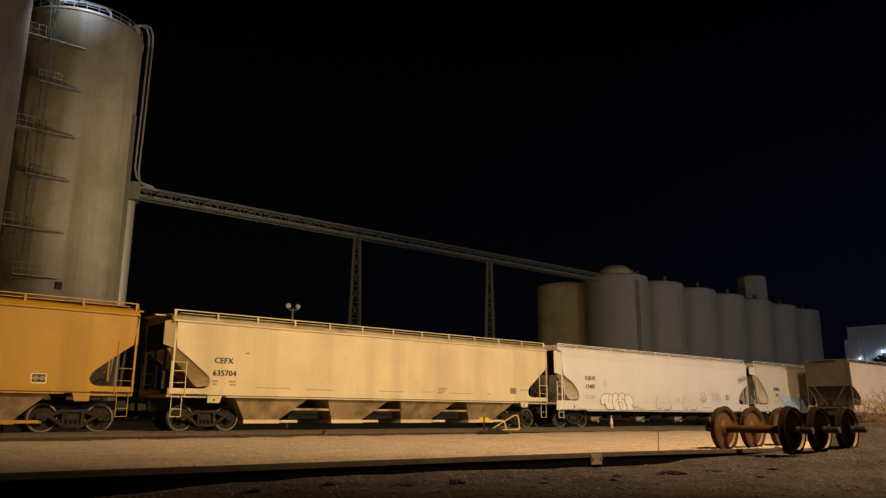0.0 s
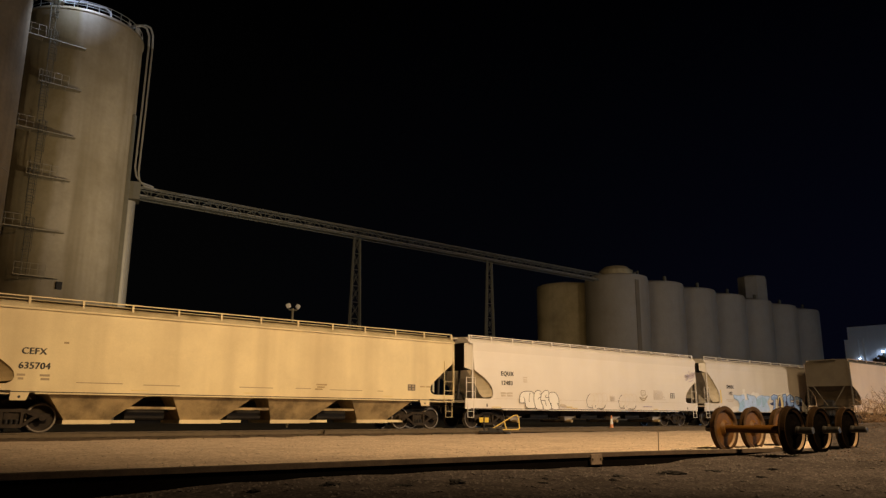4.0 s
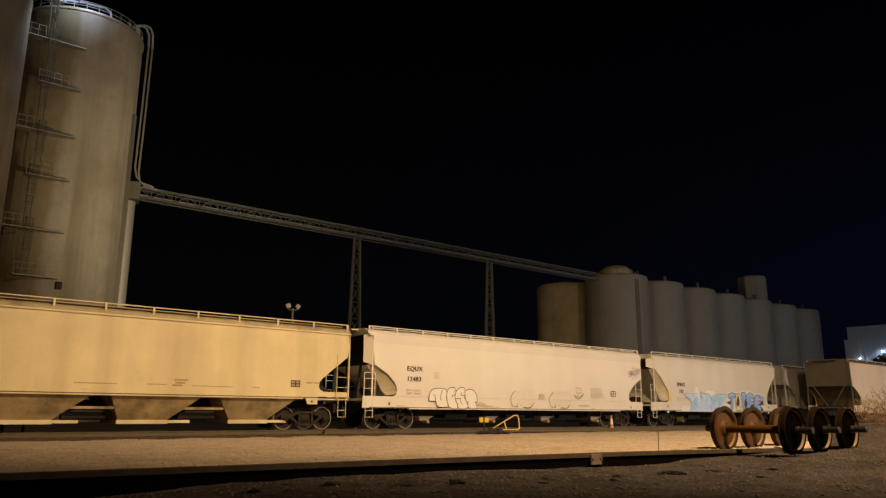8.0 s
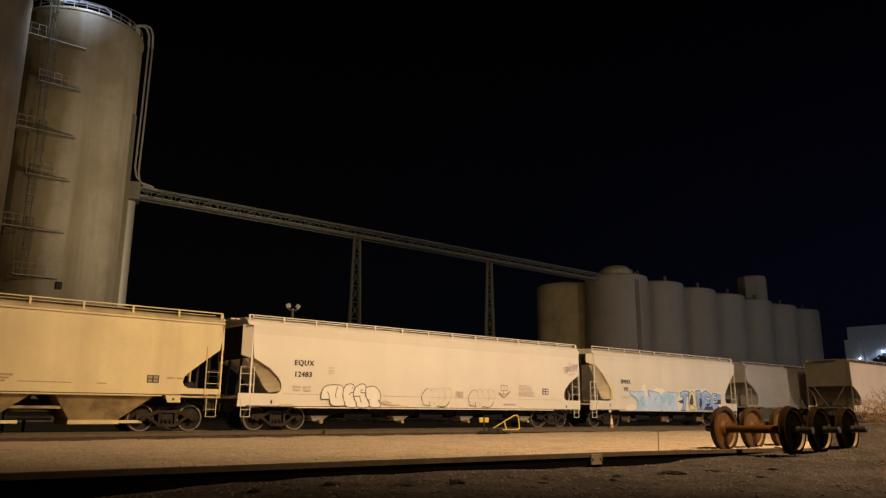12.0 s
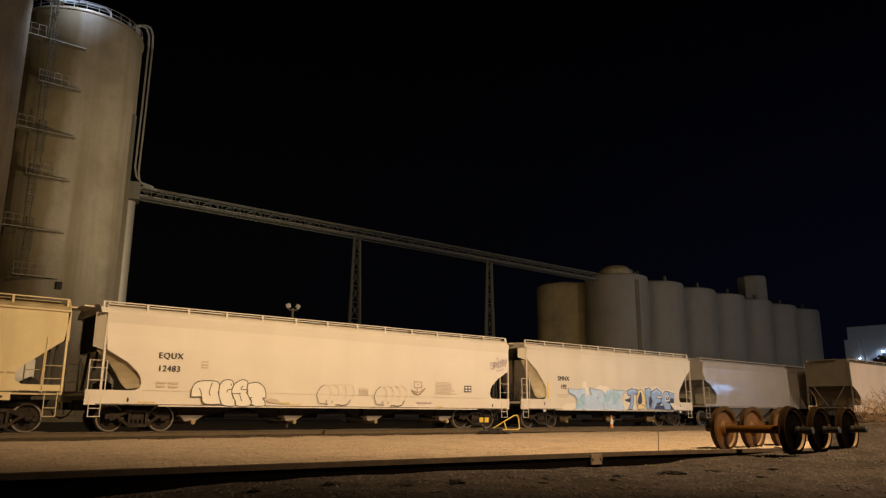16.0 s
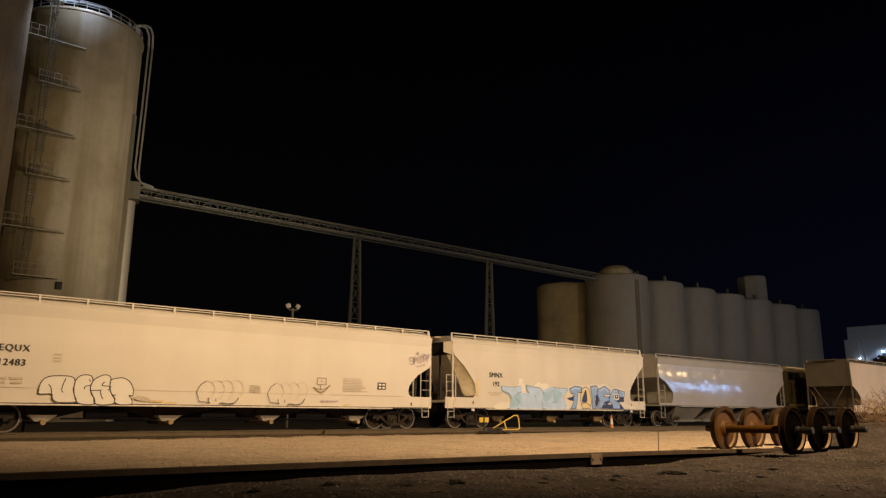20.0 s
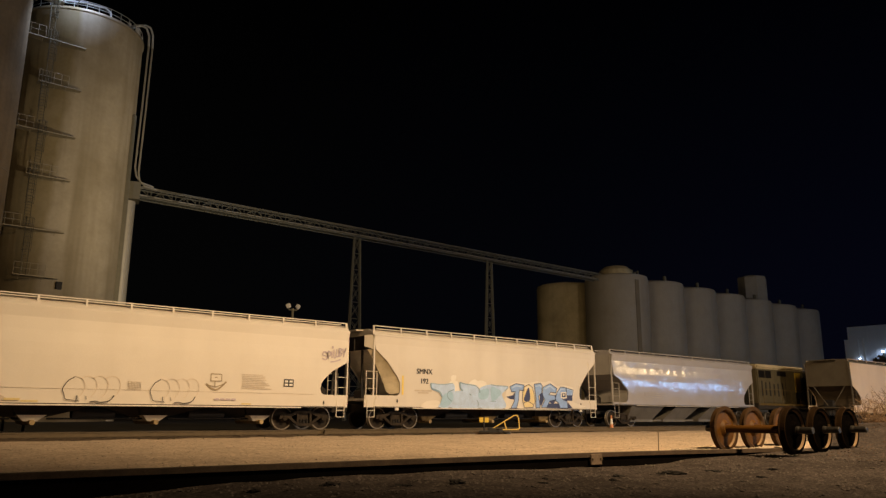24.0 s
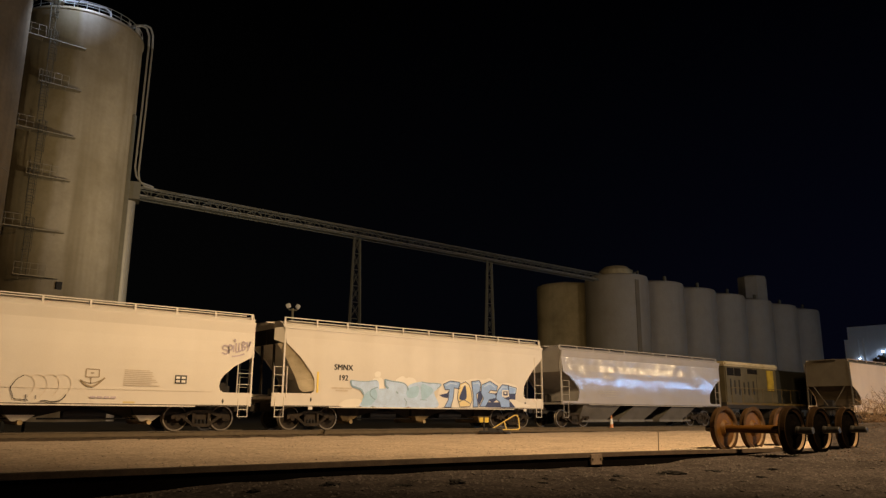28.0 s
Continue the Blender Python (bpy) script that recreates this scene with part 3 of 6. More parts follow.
def make_truck(parent, x, paint=None):
    t = part("truck", box(B(), -0.22, 0.22, -1.0, 1.0, 0.42, 0.64), M_TRUCK, parent, "dusty cast steel two-axle truck")
    t.location = (x, 0, 0)
    for y0, y1 in ((-1.08, -0.95), (0.95, 1.08)):
        part("side_frame", side_frame(B(), y0, y1), paint or M_TRUCK, t)
    for y in (-1.02, 1.02):
        for sx in (-0.15, 0.0, 0.15):
            bm = B()
            for k in range(4):
                rod(bm, (sx, y, 0.28 + 0.04 * k), (sx, y, 0.30 + 0.04 * k), 0.065, 8)
            rod(bm, (sx, y, 0.27), (sx, y, 0.43), 0.045, 8)
            part("spring", bm, M_DARK, t)
    for wx in (-0.89, 0.89):
        bm = B()
        for side in (-0.76, 0.76):
            lo = len(bm.verts)
            b2 = lathe(B(), [(a, (h if side < 0 else -h) + side) for a, h in wheel_profile(WHEEL_R)], 36, "Y")
            me = bpy.data.meshes.new("tmp")
            b2.to_mesh(me)
            b2.free()
            bm.from_mesh(me)
            bpy.data.meshes.remove(me)
        rod(bm, (0, -0.7, 0), (0, 0.7, 0), 0.08, 12)
        for s in (-1, 1):
            rod(bm, (0, s * 0.82, 0), (0, s * 1.11, 0), 0.10, 14)
            for k in range(3):
                a = k * 2.094
                rod(bm, (0.055 * math.cos(a), s * 1.11, 0.055 * math.sin(a)), (0.055 * math.cos(a), s * 1.135, 0.055 * math.sin(a)), 0.016, 6)
        w = part("wheelset", bm, M_TRUCK, t, "steel wheelset with shiny rims")
        w.data.materials.append(M_TREAD)
        for p in w.data.polygons:
            d = math.hypot(p.center.x, p.center.z)
            if d > WHEEL_R - 0.040 and abs(p.center.y) > 0.6:
                p.material_index = 1
        w.location = (wx, 0, WHEEL_R)
        SPINNERS.append((w, wx))


def mirror(pts, half):
    return [(-x, z) for x, z in pts][::-1]


def ladder(parent, x0, x1, z0, z1, rungs, paint, y=-HALF - 0.03):
    bm = B()
    for x in (x0, x1):
        box(bm, x - 0.014, x + 0.014, y - 0.018, y + 0.018, z0, z1)
    for z in rungs:
        rod(bm, (x0, y, z), (x1, y, z), 0.012, 6)
    part("ladder", bm, paint, parent)


def hopper_car(label, x_left, x_right, paint, bottom, top, cut, sill_step=None, bays=(), bay_paint=None, outlets=(), posts=12, rail_top=4.47,
               end_inset=0.0, lead=0.0, chamfer=0.0, roof_paint=None, bulge=0.0, plain_end=False, end_paint=None, slope_paint=None):
    """A covered hopper car. cut: outline (from the car's end, z) of the opening in the side at each end."""
    L = x_right - x_left
    trim = M_GREYTRIM if paint == M_GREY else paint
    h = L / 2
    car = thing("hopper_car", label, "freight car", "cars of the train")
    e = 0.0
    left = [(-h + end_inset + dx, z) for dx, z in cut]
    right = [(-h + dx, z) for dx, z in cut]
    # side sheets
    if sill_step:
        s0, s1, s2, zs = sill_step  # end sill bottom, bracket from, to, bracket bottom
        low = [(-h, s0), (-h + s1, s0), (-h + s1, zs), (-h + s2, zs), (-h + s2 + 0.1, bottom)]
    else:
        low = [(-h, bottom)]
    low_left = [(x - lead if x == -h else x, z) for x, z in low]
    outline = [(-h + end_inset, top)] + left + [(-h - lead, cut[-1][1])] + low_left
    full = outline + mirror([(-h, top)] + right + [(-h, cut[-1][1])] + low, h)
    for name_y in (-HALF, HALF):
        bm = prism(B(), full, name_y - 0.015, name_y + 0.015)
        if bulge:
            bmesh.ops.triangulate(bm, faces=bm.faces)
            for k in range(1, 8):
                z = bottom + (top - bottom) * k / 8
                bmesh.ops.bisect_plane(bm, geom=bm.verts[:] + bm.edges[:] + bm.faces[:], plane_co=(0, 0, z), plane_no=(0, 0, 1))
            for v in bm.verts:
                u = max(0.0, (v.co.z - bottom) / (top - bottom))
                v.co.y += math.copysign(bulge * math.sin(math.pi * min(1, u)) - 0.10 * bulge / 0.1 * u ** 4, name_y)
        part("side_sheet", bm, paint, car)
    # lip under the eaves and sill flange
    for sy in (-1, 1):
        part("eaves_lip", box(B(), -h + e, h - e, sy * (HALF + 0.045) - 0.03, sy * (HALF + 0.045) + 0.03, top - 0.06, top), paint, car)
        part("sill_flange", box(B(), -h + 2.2, h - 2.2, sy * (HALF + 0.02) - 0.05, sy * (HALF + 0.02) + 0.05, bottom - 0.04, bottom + 0.004), trim, car)
        part("sill_groove", box(B(), -h + 0.1, h - 0.1, sy * (HALF + 0.016) - 0.004, sy * (HALF + 0.016) + 0.004, bottom + 0.006, bottom + 0.036), M_DARK, car, "dark seam above the sill")
    # roof
    bm = B()
    sec = [(-HALF, top), (-HALF + 0.10, top + 0.13), (-1.15, top + 0.27), (-0.5, top + 0.30), (0.5, top + 0.30), (1.15, top + 0.27), (HALF - 0.10, top + 0.13), (HALF, top)]
    a = [bm.verts.new((-h + e, y, z)) for y, z in sec]
    b = [bm.verts.new((h - e, y, z)) for y, z in sec]
    for i in range(len(sec) - 1):
        bm.faces.new((a[i], b[i], b[i + 1], a[i + 1]))
    bm.faces.new(a)
    bm.faces.new(b)
    bm.faces.new((a[0], a[-1], b[-1], b[0]))
    bmesh.ops.recalc_face_normals(bm, faces=bm.faces)
    part("roof", bm, roof_paint or paint, car)
    part("hatch_trough", box(B(), -h + 1.2, h - 1.2, -0.32, 0.32, top + 0.27, top + 0.36), roof_paint or paint, car)
    n = 10
    for i in range(n):
        x = -h + 1.6 + (L - 3.2) * i / (n - 1)
        part("hatch_latch", box(B(), x - 0.04, x + 0.04, -0.40, 0.40, top + 0.34, top + 0.39), M_GALV, car)
    # running boards, posts and rails along the eaves
    for sy in (-1, 1):
        y = sy * (HALF - 0.12)
        part("running_board", box(B(), -h + 0.3, h - 0.3, min(y - sy * 0.06, y - sy * 0.60), max(y - sy * 0.06, y - sy * 0.60), top + 0.27, top + 0.295), roof_paint or trim, car)
        for i in range(posts):
            x = -h + e + 0.10 + (L - 2 * e - 0.2) * i / (posts - 1)
            part("rail_post", box(B(), x - 0.035, x + 0.035, y - 0.02, y + 0.02, top + 0.06, rail_top), trim, car)
        part("roof_rail", box(B(), -h + e + 0.06, h - e - 0.06, y - 0.018, y + 0.018, rail_top - 0.018, rail_top + 0.016), trim, car)
    # ends: end sheet, slope sheet, corner posts, platform, coupler, gear
    zc, zf = cut[0][1], cut[-1][1]
    deep = max(dx for dx, z in cut)
    for s in (-1, 1):
        X = lambda d: s * (h - d)
        e = end_inset if s < 0 else 0.0
        skin = end_paint or paint
        step = skin if plain_end and paint != M_GREY else trim
        ahead = lead if s < 0 else 0.0
        ch = chamfer if s < 0 else 0.0
        for sy in (-1,) if ch else ():
            a, b = (X(e + 0.004), sy * (HALF - 0.003)), (X(e - 0.30), sy * (HALF - ch))
            bm = B()
            v = [bm.verts.new((p[0], p[1], z)) for p, z in ((a, top), (b, top - 0.04), (b, zc + 0.12), (a, zc - 0.02))]
            w = [bm.verts.new((p.co.x + 0.03, p.co.y, p.co.z)) for p in v]
            for f in ((v[0], v[1], v[2], v[3]), (w[3], w[2], w[1], w[0]), (v[0], w[0], w[1], v[1]), (v[1], w[1], w[2], v[2]), (v[2], w[2], w[3], v[3]), (v[3], w[3], w[0], v[0])):
                bm.faces.new(f)
            bmesh.ops.recalc_face_normals(bm, faces=bm.faces)
            part("corner_sheet", bm, paint, car, "slanted corner sheet")
            # strip angled to catch lamp light that the slope sheet misses
            bm = B()
            rim = [(dx, z) for dx, z in cut if z > zf + 0.01]
            rows = []
            for k, (dx, z) in enumerate(rim):
                u = 0.30 + 0.70 * math.sin(math.pi * (0.08 + 0.80 * k / (len(rim) - 1)))
                rows.append([bm.verts.new((X(e + dx + o - g * u), sy * (HALF - 0.02 - q * u), z + 0.02 - 0.15 * g * u)) for o, g, q in ((0.0, 0.0, 0.0), (0.0, 0.62, 0.34), (0.03, 0.62, 0.34), (0.03, 0.0, 0.0))])
            for p, q in zip(rows, rows[1:]):
                for k in range(4):
                    bm.faces.new((p[k], q[k], q[(k + 1) % 4], p[(k + 1) % 4]))
            bm.faces.new(rows[0])
            bm.faces.new(rows[-1])
            bmesh.ops.recalc_face_normals(bm, faces=bm.faces)
            # coloured darker than the side sheets in place of the slope's shading
            part("hopper_corner", bm, M_HOPPER if paint == M_CREAM else M_SLOPESHADE, car, "slanted lower corner of the hopper")
        bm = prism(B(), [(X(e), zc), (X(e + 0.03), zc), (X(e + 0.03), top), (X(e), top)], -HALF + 0.02, HALF - 0.02)
        for y in () if plain_end else (-0.9, 0.0, 0.9):
            box(bm, min(X(e - 0.05), X(e + 0.02)), max(X(e - 0.05), X(e + 0.02)), y - 0.05, y + 0.05, zc, top - 0.1)
        # the default end colour is near-black, with shade painted in over the grime
        part("end_sheet", bm, end_paint or M_SHADEDEND, car, "car end sheet")
        wide = max(range(len(cut)), key=lambda k: cut[k][0])
        face = [(X(e + dx + 0.01), z + 0.03) for dx, z in cut[:wide + 1]] + [(X(e + deep + 0.03), zf)]
        back = [(X(e + dx + 0.06), z + 0.08) for dx, z in cut[:wide + 1]] + [(X(e + deep + 0.09), zf)]
        part("slope_sheet", prism(B(), face + back[::-1], -HALF + 0.02, HALF - 0.02), slope_paint or skin, car, "sloped end of the hopper")
        for y in (-HALF + 0.03, HALF - 0.03):
            part("corner_post", box(B(), min(X(e), X(e + 0.07)), max(X(e), X(e + 0.07)), y - 0.045, y + 0.015, zf, top), skin, car)
        for y in () if plain_end else (-0.55, 0.55):
            part("end_strut", prism(B(), [(X(0.1), zf), (X(0.2), zf), (X(e + 0.12), zc), (X(e + 0.04), zc)], y - 0.04, y + 0.04), M_SHADEDEND, car)
        for y in (-0.1, 0.1) if slope_paint else ():
            part("end_strut", rod(B(), (X(0.05), y * 2, zf), (X(e + 0.02), y * 11, zc), 0.032, 6), M_TANEND, car)
        zp = min(zf, 1.34) - 0.02
        part("end_platform", box(B(), min(X(-ahead), X(deep + 0.4)), max(X(-ahead), X(deep + 0.4)), -HALF + 0.03, HALF - 0.03, zp - 0.10, zp), skin, car)
        part("end_walkway", box(B(), min(X(-0.38), X(0.3)), max(X(-0.38), X(0.3)), -0.75, 0.75, top + 0.20, top + 0.25), skin, car, "grating step over the end")
        for y in (-1, 1):
            part("end_handhold", chain(B(), [(X(e + 0.06), y * (HALF - 0.12), rail_top), (X(e - 0.02), y * (HALF - 0.08), top - 0.05), (X(e - 0.02), y * (HALF - 0.05), zc)], 0.022, 6), skin, car)
        part("draft_sill", box(B(), min(X(-0.20), X(3.0)), max(X(-0.20), X(3.0)), -0.22, 0.22, 0.72, 1.08), M_DARK, car)
        bm = box(B(), min(X(-0.62), X(-0.18)), max(X(-0.62), X(-0.18)), -0.10, 0.10, 0.76, 0.98)
        box(bm, min(X(-0.66), X(-0.38)), max(X(-0.66), X(-0.38)), -0.17, 0.14, 0.74, 1.0)
        part("coupler", bm, M_DARK, car)
        part("air_hose", chain(B(), [(X(-0.1), 0.35, 0.8), (X(-0.25), 0.40, 0.55), (X(-0.45), 0.35, 0.45), (X(-0.55), 0.25, 0.5)], 0.025), M_BLACK, car)
        # grab rails, ladder and sill steps on the near side and its twin
        for y in (-HALF - 0.03, HALF + 0.03):
            a0, a1 = sorted((X(0.06 - ahead), X(0.62 - ahead)))
            zl = min(cut[0][1] - 0.35, 2.5)
            ladder(car, a0, a1, zp - 0.05, zl if s < 0 else zc + 0.1, [zp + 0.42 * k for k in range(1, int((zl - zp) / 0.42) + 1)] + ([zl - 0.02] if s < 0 else []), step, y)
            bm = B()
            for x in (a0 + 0.09, a1 - 0.09):
                box(bm, x - 0.011, x + 0.011, y - 0.014, y + 0.014, 0.52, zp)
            for z in (0.53, 0.80):
                box(bm, a0 + 0.08, a1 - 0.08, y - 0.025, y + 0.025, z - 0.010, z + 0.010)
            part("sill_step", bm, step, car)
        part("brake_gear", prism(B(), [(X(0.55), zp), (X(1.05), zp), (X(1.05), zp + 0.35), (X(0.8), zp + 0.5), (X(0.55), zp + 0.35)], -0.75 if s > 0 else 0.1, -0.25 if s > 0 else 0.7), M_DARK, car)
    # underframe
    part("centre_sill", box(B(), -h + 2.5, h - 2.5, -0.2, 0.2, 0.70, 1.1), M_DARK, car)
    for tl, bl, br, tr in bays:
        bay = part("hopper_bay", frustum(B(), (-h + tl, -h + tr, -HALF + 0.06, HALF - 0.06, bottom - 0.02), (-h + bl, -h + br, -0.95, 0.95, 0.40)), bay_paint, car, "dusty tapering discharge hopper")
        part("outlet_gate", box(B(), -h + bl - 0.05, -h + br + 0.05, -1.0, 1.0, 0.27, 0.41), bay_paint, bay, "pale outlet gate").data.materials[0] = bay_paint if bay_paint == M_GREYBAY else paint
        part("gate_rack", box(B(), -h + br + 0.05, -h + br + 0.85, -1.02, -0.72, 0.30, 0.40), bay_paint if bay_paint == M_GREYBAY else paint, bay)
    for a, b in zip(bays, bays[1:]) if bay_paint == M_HOPPER else ():
        k = 0.45
        x0, x1 = a[3] + (a[2] - a[3]) * k - 0.1, b[0] + (b[1] - b[0]) * k
        part("bay_brace", box(B(), -h + x0, -h + x1, -1.22, -1.12, 0.78, 0.87), bay_paint, car, "dusty brace between the hoppers")
        part("brake_reservoir", rod(B(), (-h + (a[2] + b[1]) / 2 - 0.7, -0.6, 0.60), (-h + (a[2] + b[1]) / 2 + 0.7, -0.6, 0.60), 0.2, 14), M_DARK, car)
    for x in outlets:
        # outlet dark above its paler gate: the sill's shadow put into the colour
        o = part("outlet", frustum(B(), (-h + x - 0.62, -h + x + 0.62, -0.95, 0.95, bottom - 0.02), (-h + x - 0.30, -h + x + 0.30, -0.55, 0.55, 0.42)), M_TRUCK, car, "discharge outlet coloured dark for the sill's shadow")
        part("outlet_gate", frustum(B(), (-h + x - 0.44, -h + x + 0.44, -1.0, 1.0, 0.57), (-h + x - 0.20, -h + x + 0.20, -0.8, 0.8, 0.36)), M_HOPPER if paint == M_WHITE2 else paint, o)
        part("tube", rod(B(), (-h + x, -1.15, 0.33), (-h + x, 1.15, 0.33), 0.085, 14), bay_paint, o)
    if outlets:
        mids = [2.7] + [(a + b) / 2 for a, b in zip(outlets, outlets[1:])] + [L - 2.7]
        for x, a, b in zip(outlets, mids, mids[1:]):
            # underside colour carries both the shade under the car and dirt
            part("hopper_slope", frustum(B(), (-h + a + 0.02, -h + b - 0.02, -0.85, 0.85, bottom - 0.025), (-h + x - 0.55, -h + x + 0.55, -0.45, 0.45, 0.50)), M_DARK, car, "sloping underside coloured dark for shade and dirt")
        for a in mids[1:-1]:
            part("brake_reservoir", rod(B(), (-h + a - 0.7, -0.5, 0.62), (-h + a + 0.7, -0.5, 0.62), 0.2, 14), M_DARK, car)
            part("brake_rod", rod(B(), (-h + a - 1.5, -0.7, 0.45), (-h + a + 1.5, -0.7, 0.45), 0.03, 6), M_DARK, car)
    make_truck(car, -h + 1.72)
    make_truck(car, h - 1.72)
    ROLLERS.append((car, (x_left + x_right) / 2))
    return car, h


CUT_A = [(0.12, 3.00), (0.62, 2.62), (1.30, 2.08), (1.42, 1.94), (1.46, 1.76), (1.40, 1.63), (1.24, 1.55), (1.05, 1.54)]
CUT_E = [(0.10, 2.78), (0.80, 2.40), (1.18, 2.06), (1.30, 1.88), (1.34, 1.66), (1.29, 1.50), (1.16, 1.43), (1.05, 1.42)]
CUT_S = [(0.10, 3.46), (0.75, 2.92), (1.30, 2.28), (1.43, 2.05), (1.46, 1.70), (1.42, 1.55), (1.32, 1.47), (1.20, 1.46)]
CUT_G = [(0.10, 2.96), (0.72, 2.67), (1.36, 2.08), (1.42, 1.90), (1.38, 1.55), (1.28, 1.42), (1.15, 1.40)]


def car_orange():
    bays = [(2.5, 3.2, 4.5, 5.6), (6.5, 7.1, 8.5, 9.6), (10.3, 10.9, 12.3, 13.4), (14.0, 14.9, 16.3, 17.2)]
    car, h = hopper_car("orange-yellow covered hopper car with grimy streaks", -11.5, 8.3, M_ORANGE, 1.30, 4.08, CUT_A, (1.36, 1.40, 1.86, 1.03), bays, M_HOPPER, rail_top=4.47)
    x = h - 3.24
    part("placard", plate(B(), x, x + 0.47, 1.57, 1.90), M_SPRAYCREAM, car, "pale framed placard")
    bm = B()
    for i in range(2):
        plate(bm, x + 0.04, x + 0.43, 1.62 + 0.14 * i, 1.73 + 0.14 * i, -HALF - 0.02)
    part("placard_panel", bm, M_BLACK, car)
    bm = B()
    for i in range(2):
        plate(bm, x + 0.09 + 0.2 * i, x + 0.20 + 0.2 * i, 1.67, 1.82, -HALF - 0.028)
    part("placard_marks", bm, M_FADED, car)


def car_cream():
    bays = [(2.60, 3.30, 4.75, 5.80), (6.70, 7.25, 8.75, 9.85), (10.45, 10.90, 12.60, 13.70), (14.35, 15.0, 16.55, 17.6)]
    car, h = hopper_car("cream covered hopper car with dirty vertical streaks", 9.5, 29.5, M_CREAM, 1.28, 4.02, CUT_A, (1.34, 1.50, 1.96, 1.03), bays, M_HOPPER, rail_top=4.40, posts=13, roof_paint=M_ROOF, end_inset=0.10, chamfer=0.26)
    letters("CEFX", 0.30, -h + 1.66, 2.50, M_INK, car, spacing=1.05)
    letters("635704", 0.30, -h + 1.62, 2.03, M_INK, car, spacing=1.05)
    strips("small_mark", M_FADED, car, [(-h + a, -h + b, z, z + 0.07) for a, b, z in ((1.62, 1.86, 1.80), (1.66, 1.82, 1.68), (2.28, 2.58, 1.80), (2.32, 2.58, 1.68))])
    strips("data_line", M_FADED, car, [(-h + a, -h + b, z, z + 0.03) for a, b, z in ((3.4, 4.9, 1.62), (5.6, 6.9, 1.60), (9.2, 10.6, 1.62), (13.2, 14.8, 1.62), (11.6, 12.3, 1.64), (15.6, 15.9, 1.62))])
    strips("faint_mark", M_HOPPER, car, [(-h + a, -h + b, z, z + 0.06) for a, b, z in ((12.55, 13.05, 1.80), (12.6, 12.95, 1.70), (12.5, 12.85, 1.61), (17.95, 18.25, 1.86), (18.3, 18.55, 1.86), (2.9, 3.05, 2.9))])
    strips("reflective_strip", M_DULLSTRIP, car, [(-h + a, -h + b, 1.40, 1.44) for a, b in ((5.2, 5.8), (9.4, 9.9), (15.9, 16.4))])
    part("placard", plate(B(), h - 2.75, h - 2.33, 1.70, 1.97), M_BLACK, car)
    bm = B()
    for i in range(2):
        for j in range(2):
            plate(bm, h - 2.72 + 0.2 * i, h - 2.57 + 0.2 * i, 1.73 + 0.12 * j, 1.82 + 0.12 * j, -HALF - 0.024)
    part("placard_marks", bm, M_FADED, car)
    for s in (-1, 1):
        part("bracket_hole", rod(B(), (s * (h - 1.76), -HALF - 0.02, 1.14), (s * (h - 1.76), -HALF + 0.02, 1.14), 0.045, 12), M_BLACK, car)


def outlined(car, base, shapes, y, fill, line, r=0.022, name="painted_letter"):
    for pts in shapes:
        pts = [(base[0] + x, base[1] + z) for x, z in pts]
        if fill:
            part(name, blob(B(), pts, y, 0.002), fill, car, "rounded spray-painted shape")
        if line:
            part("sprayed_outline", stroke(B(), pts, y - 0.006, r, True), line, car)


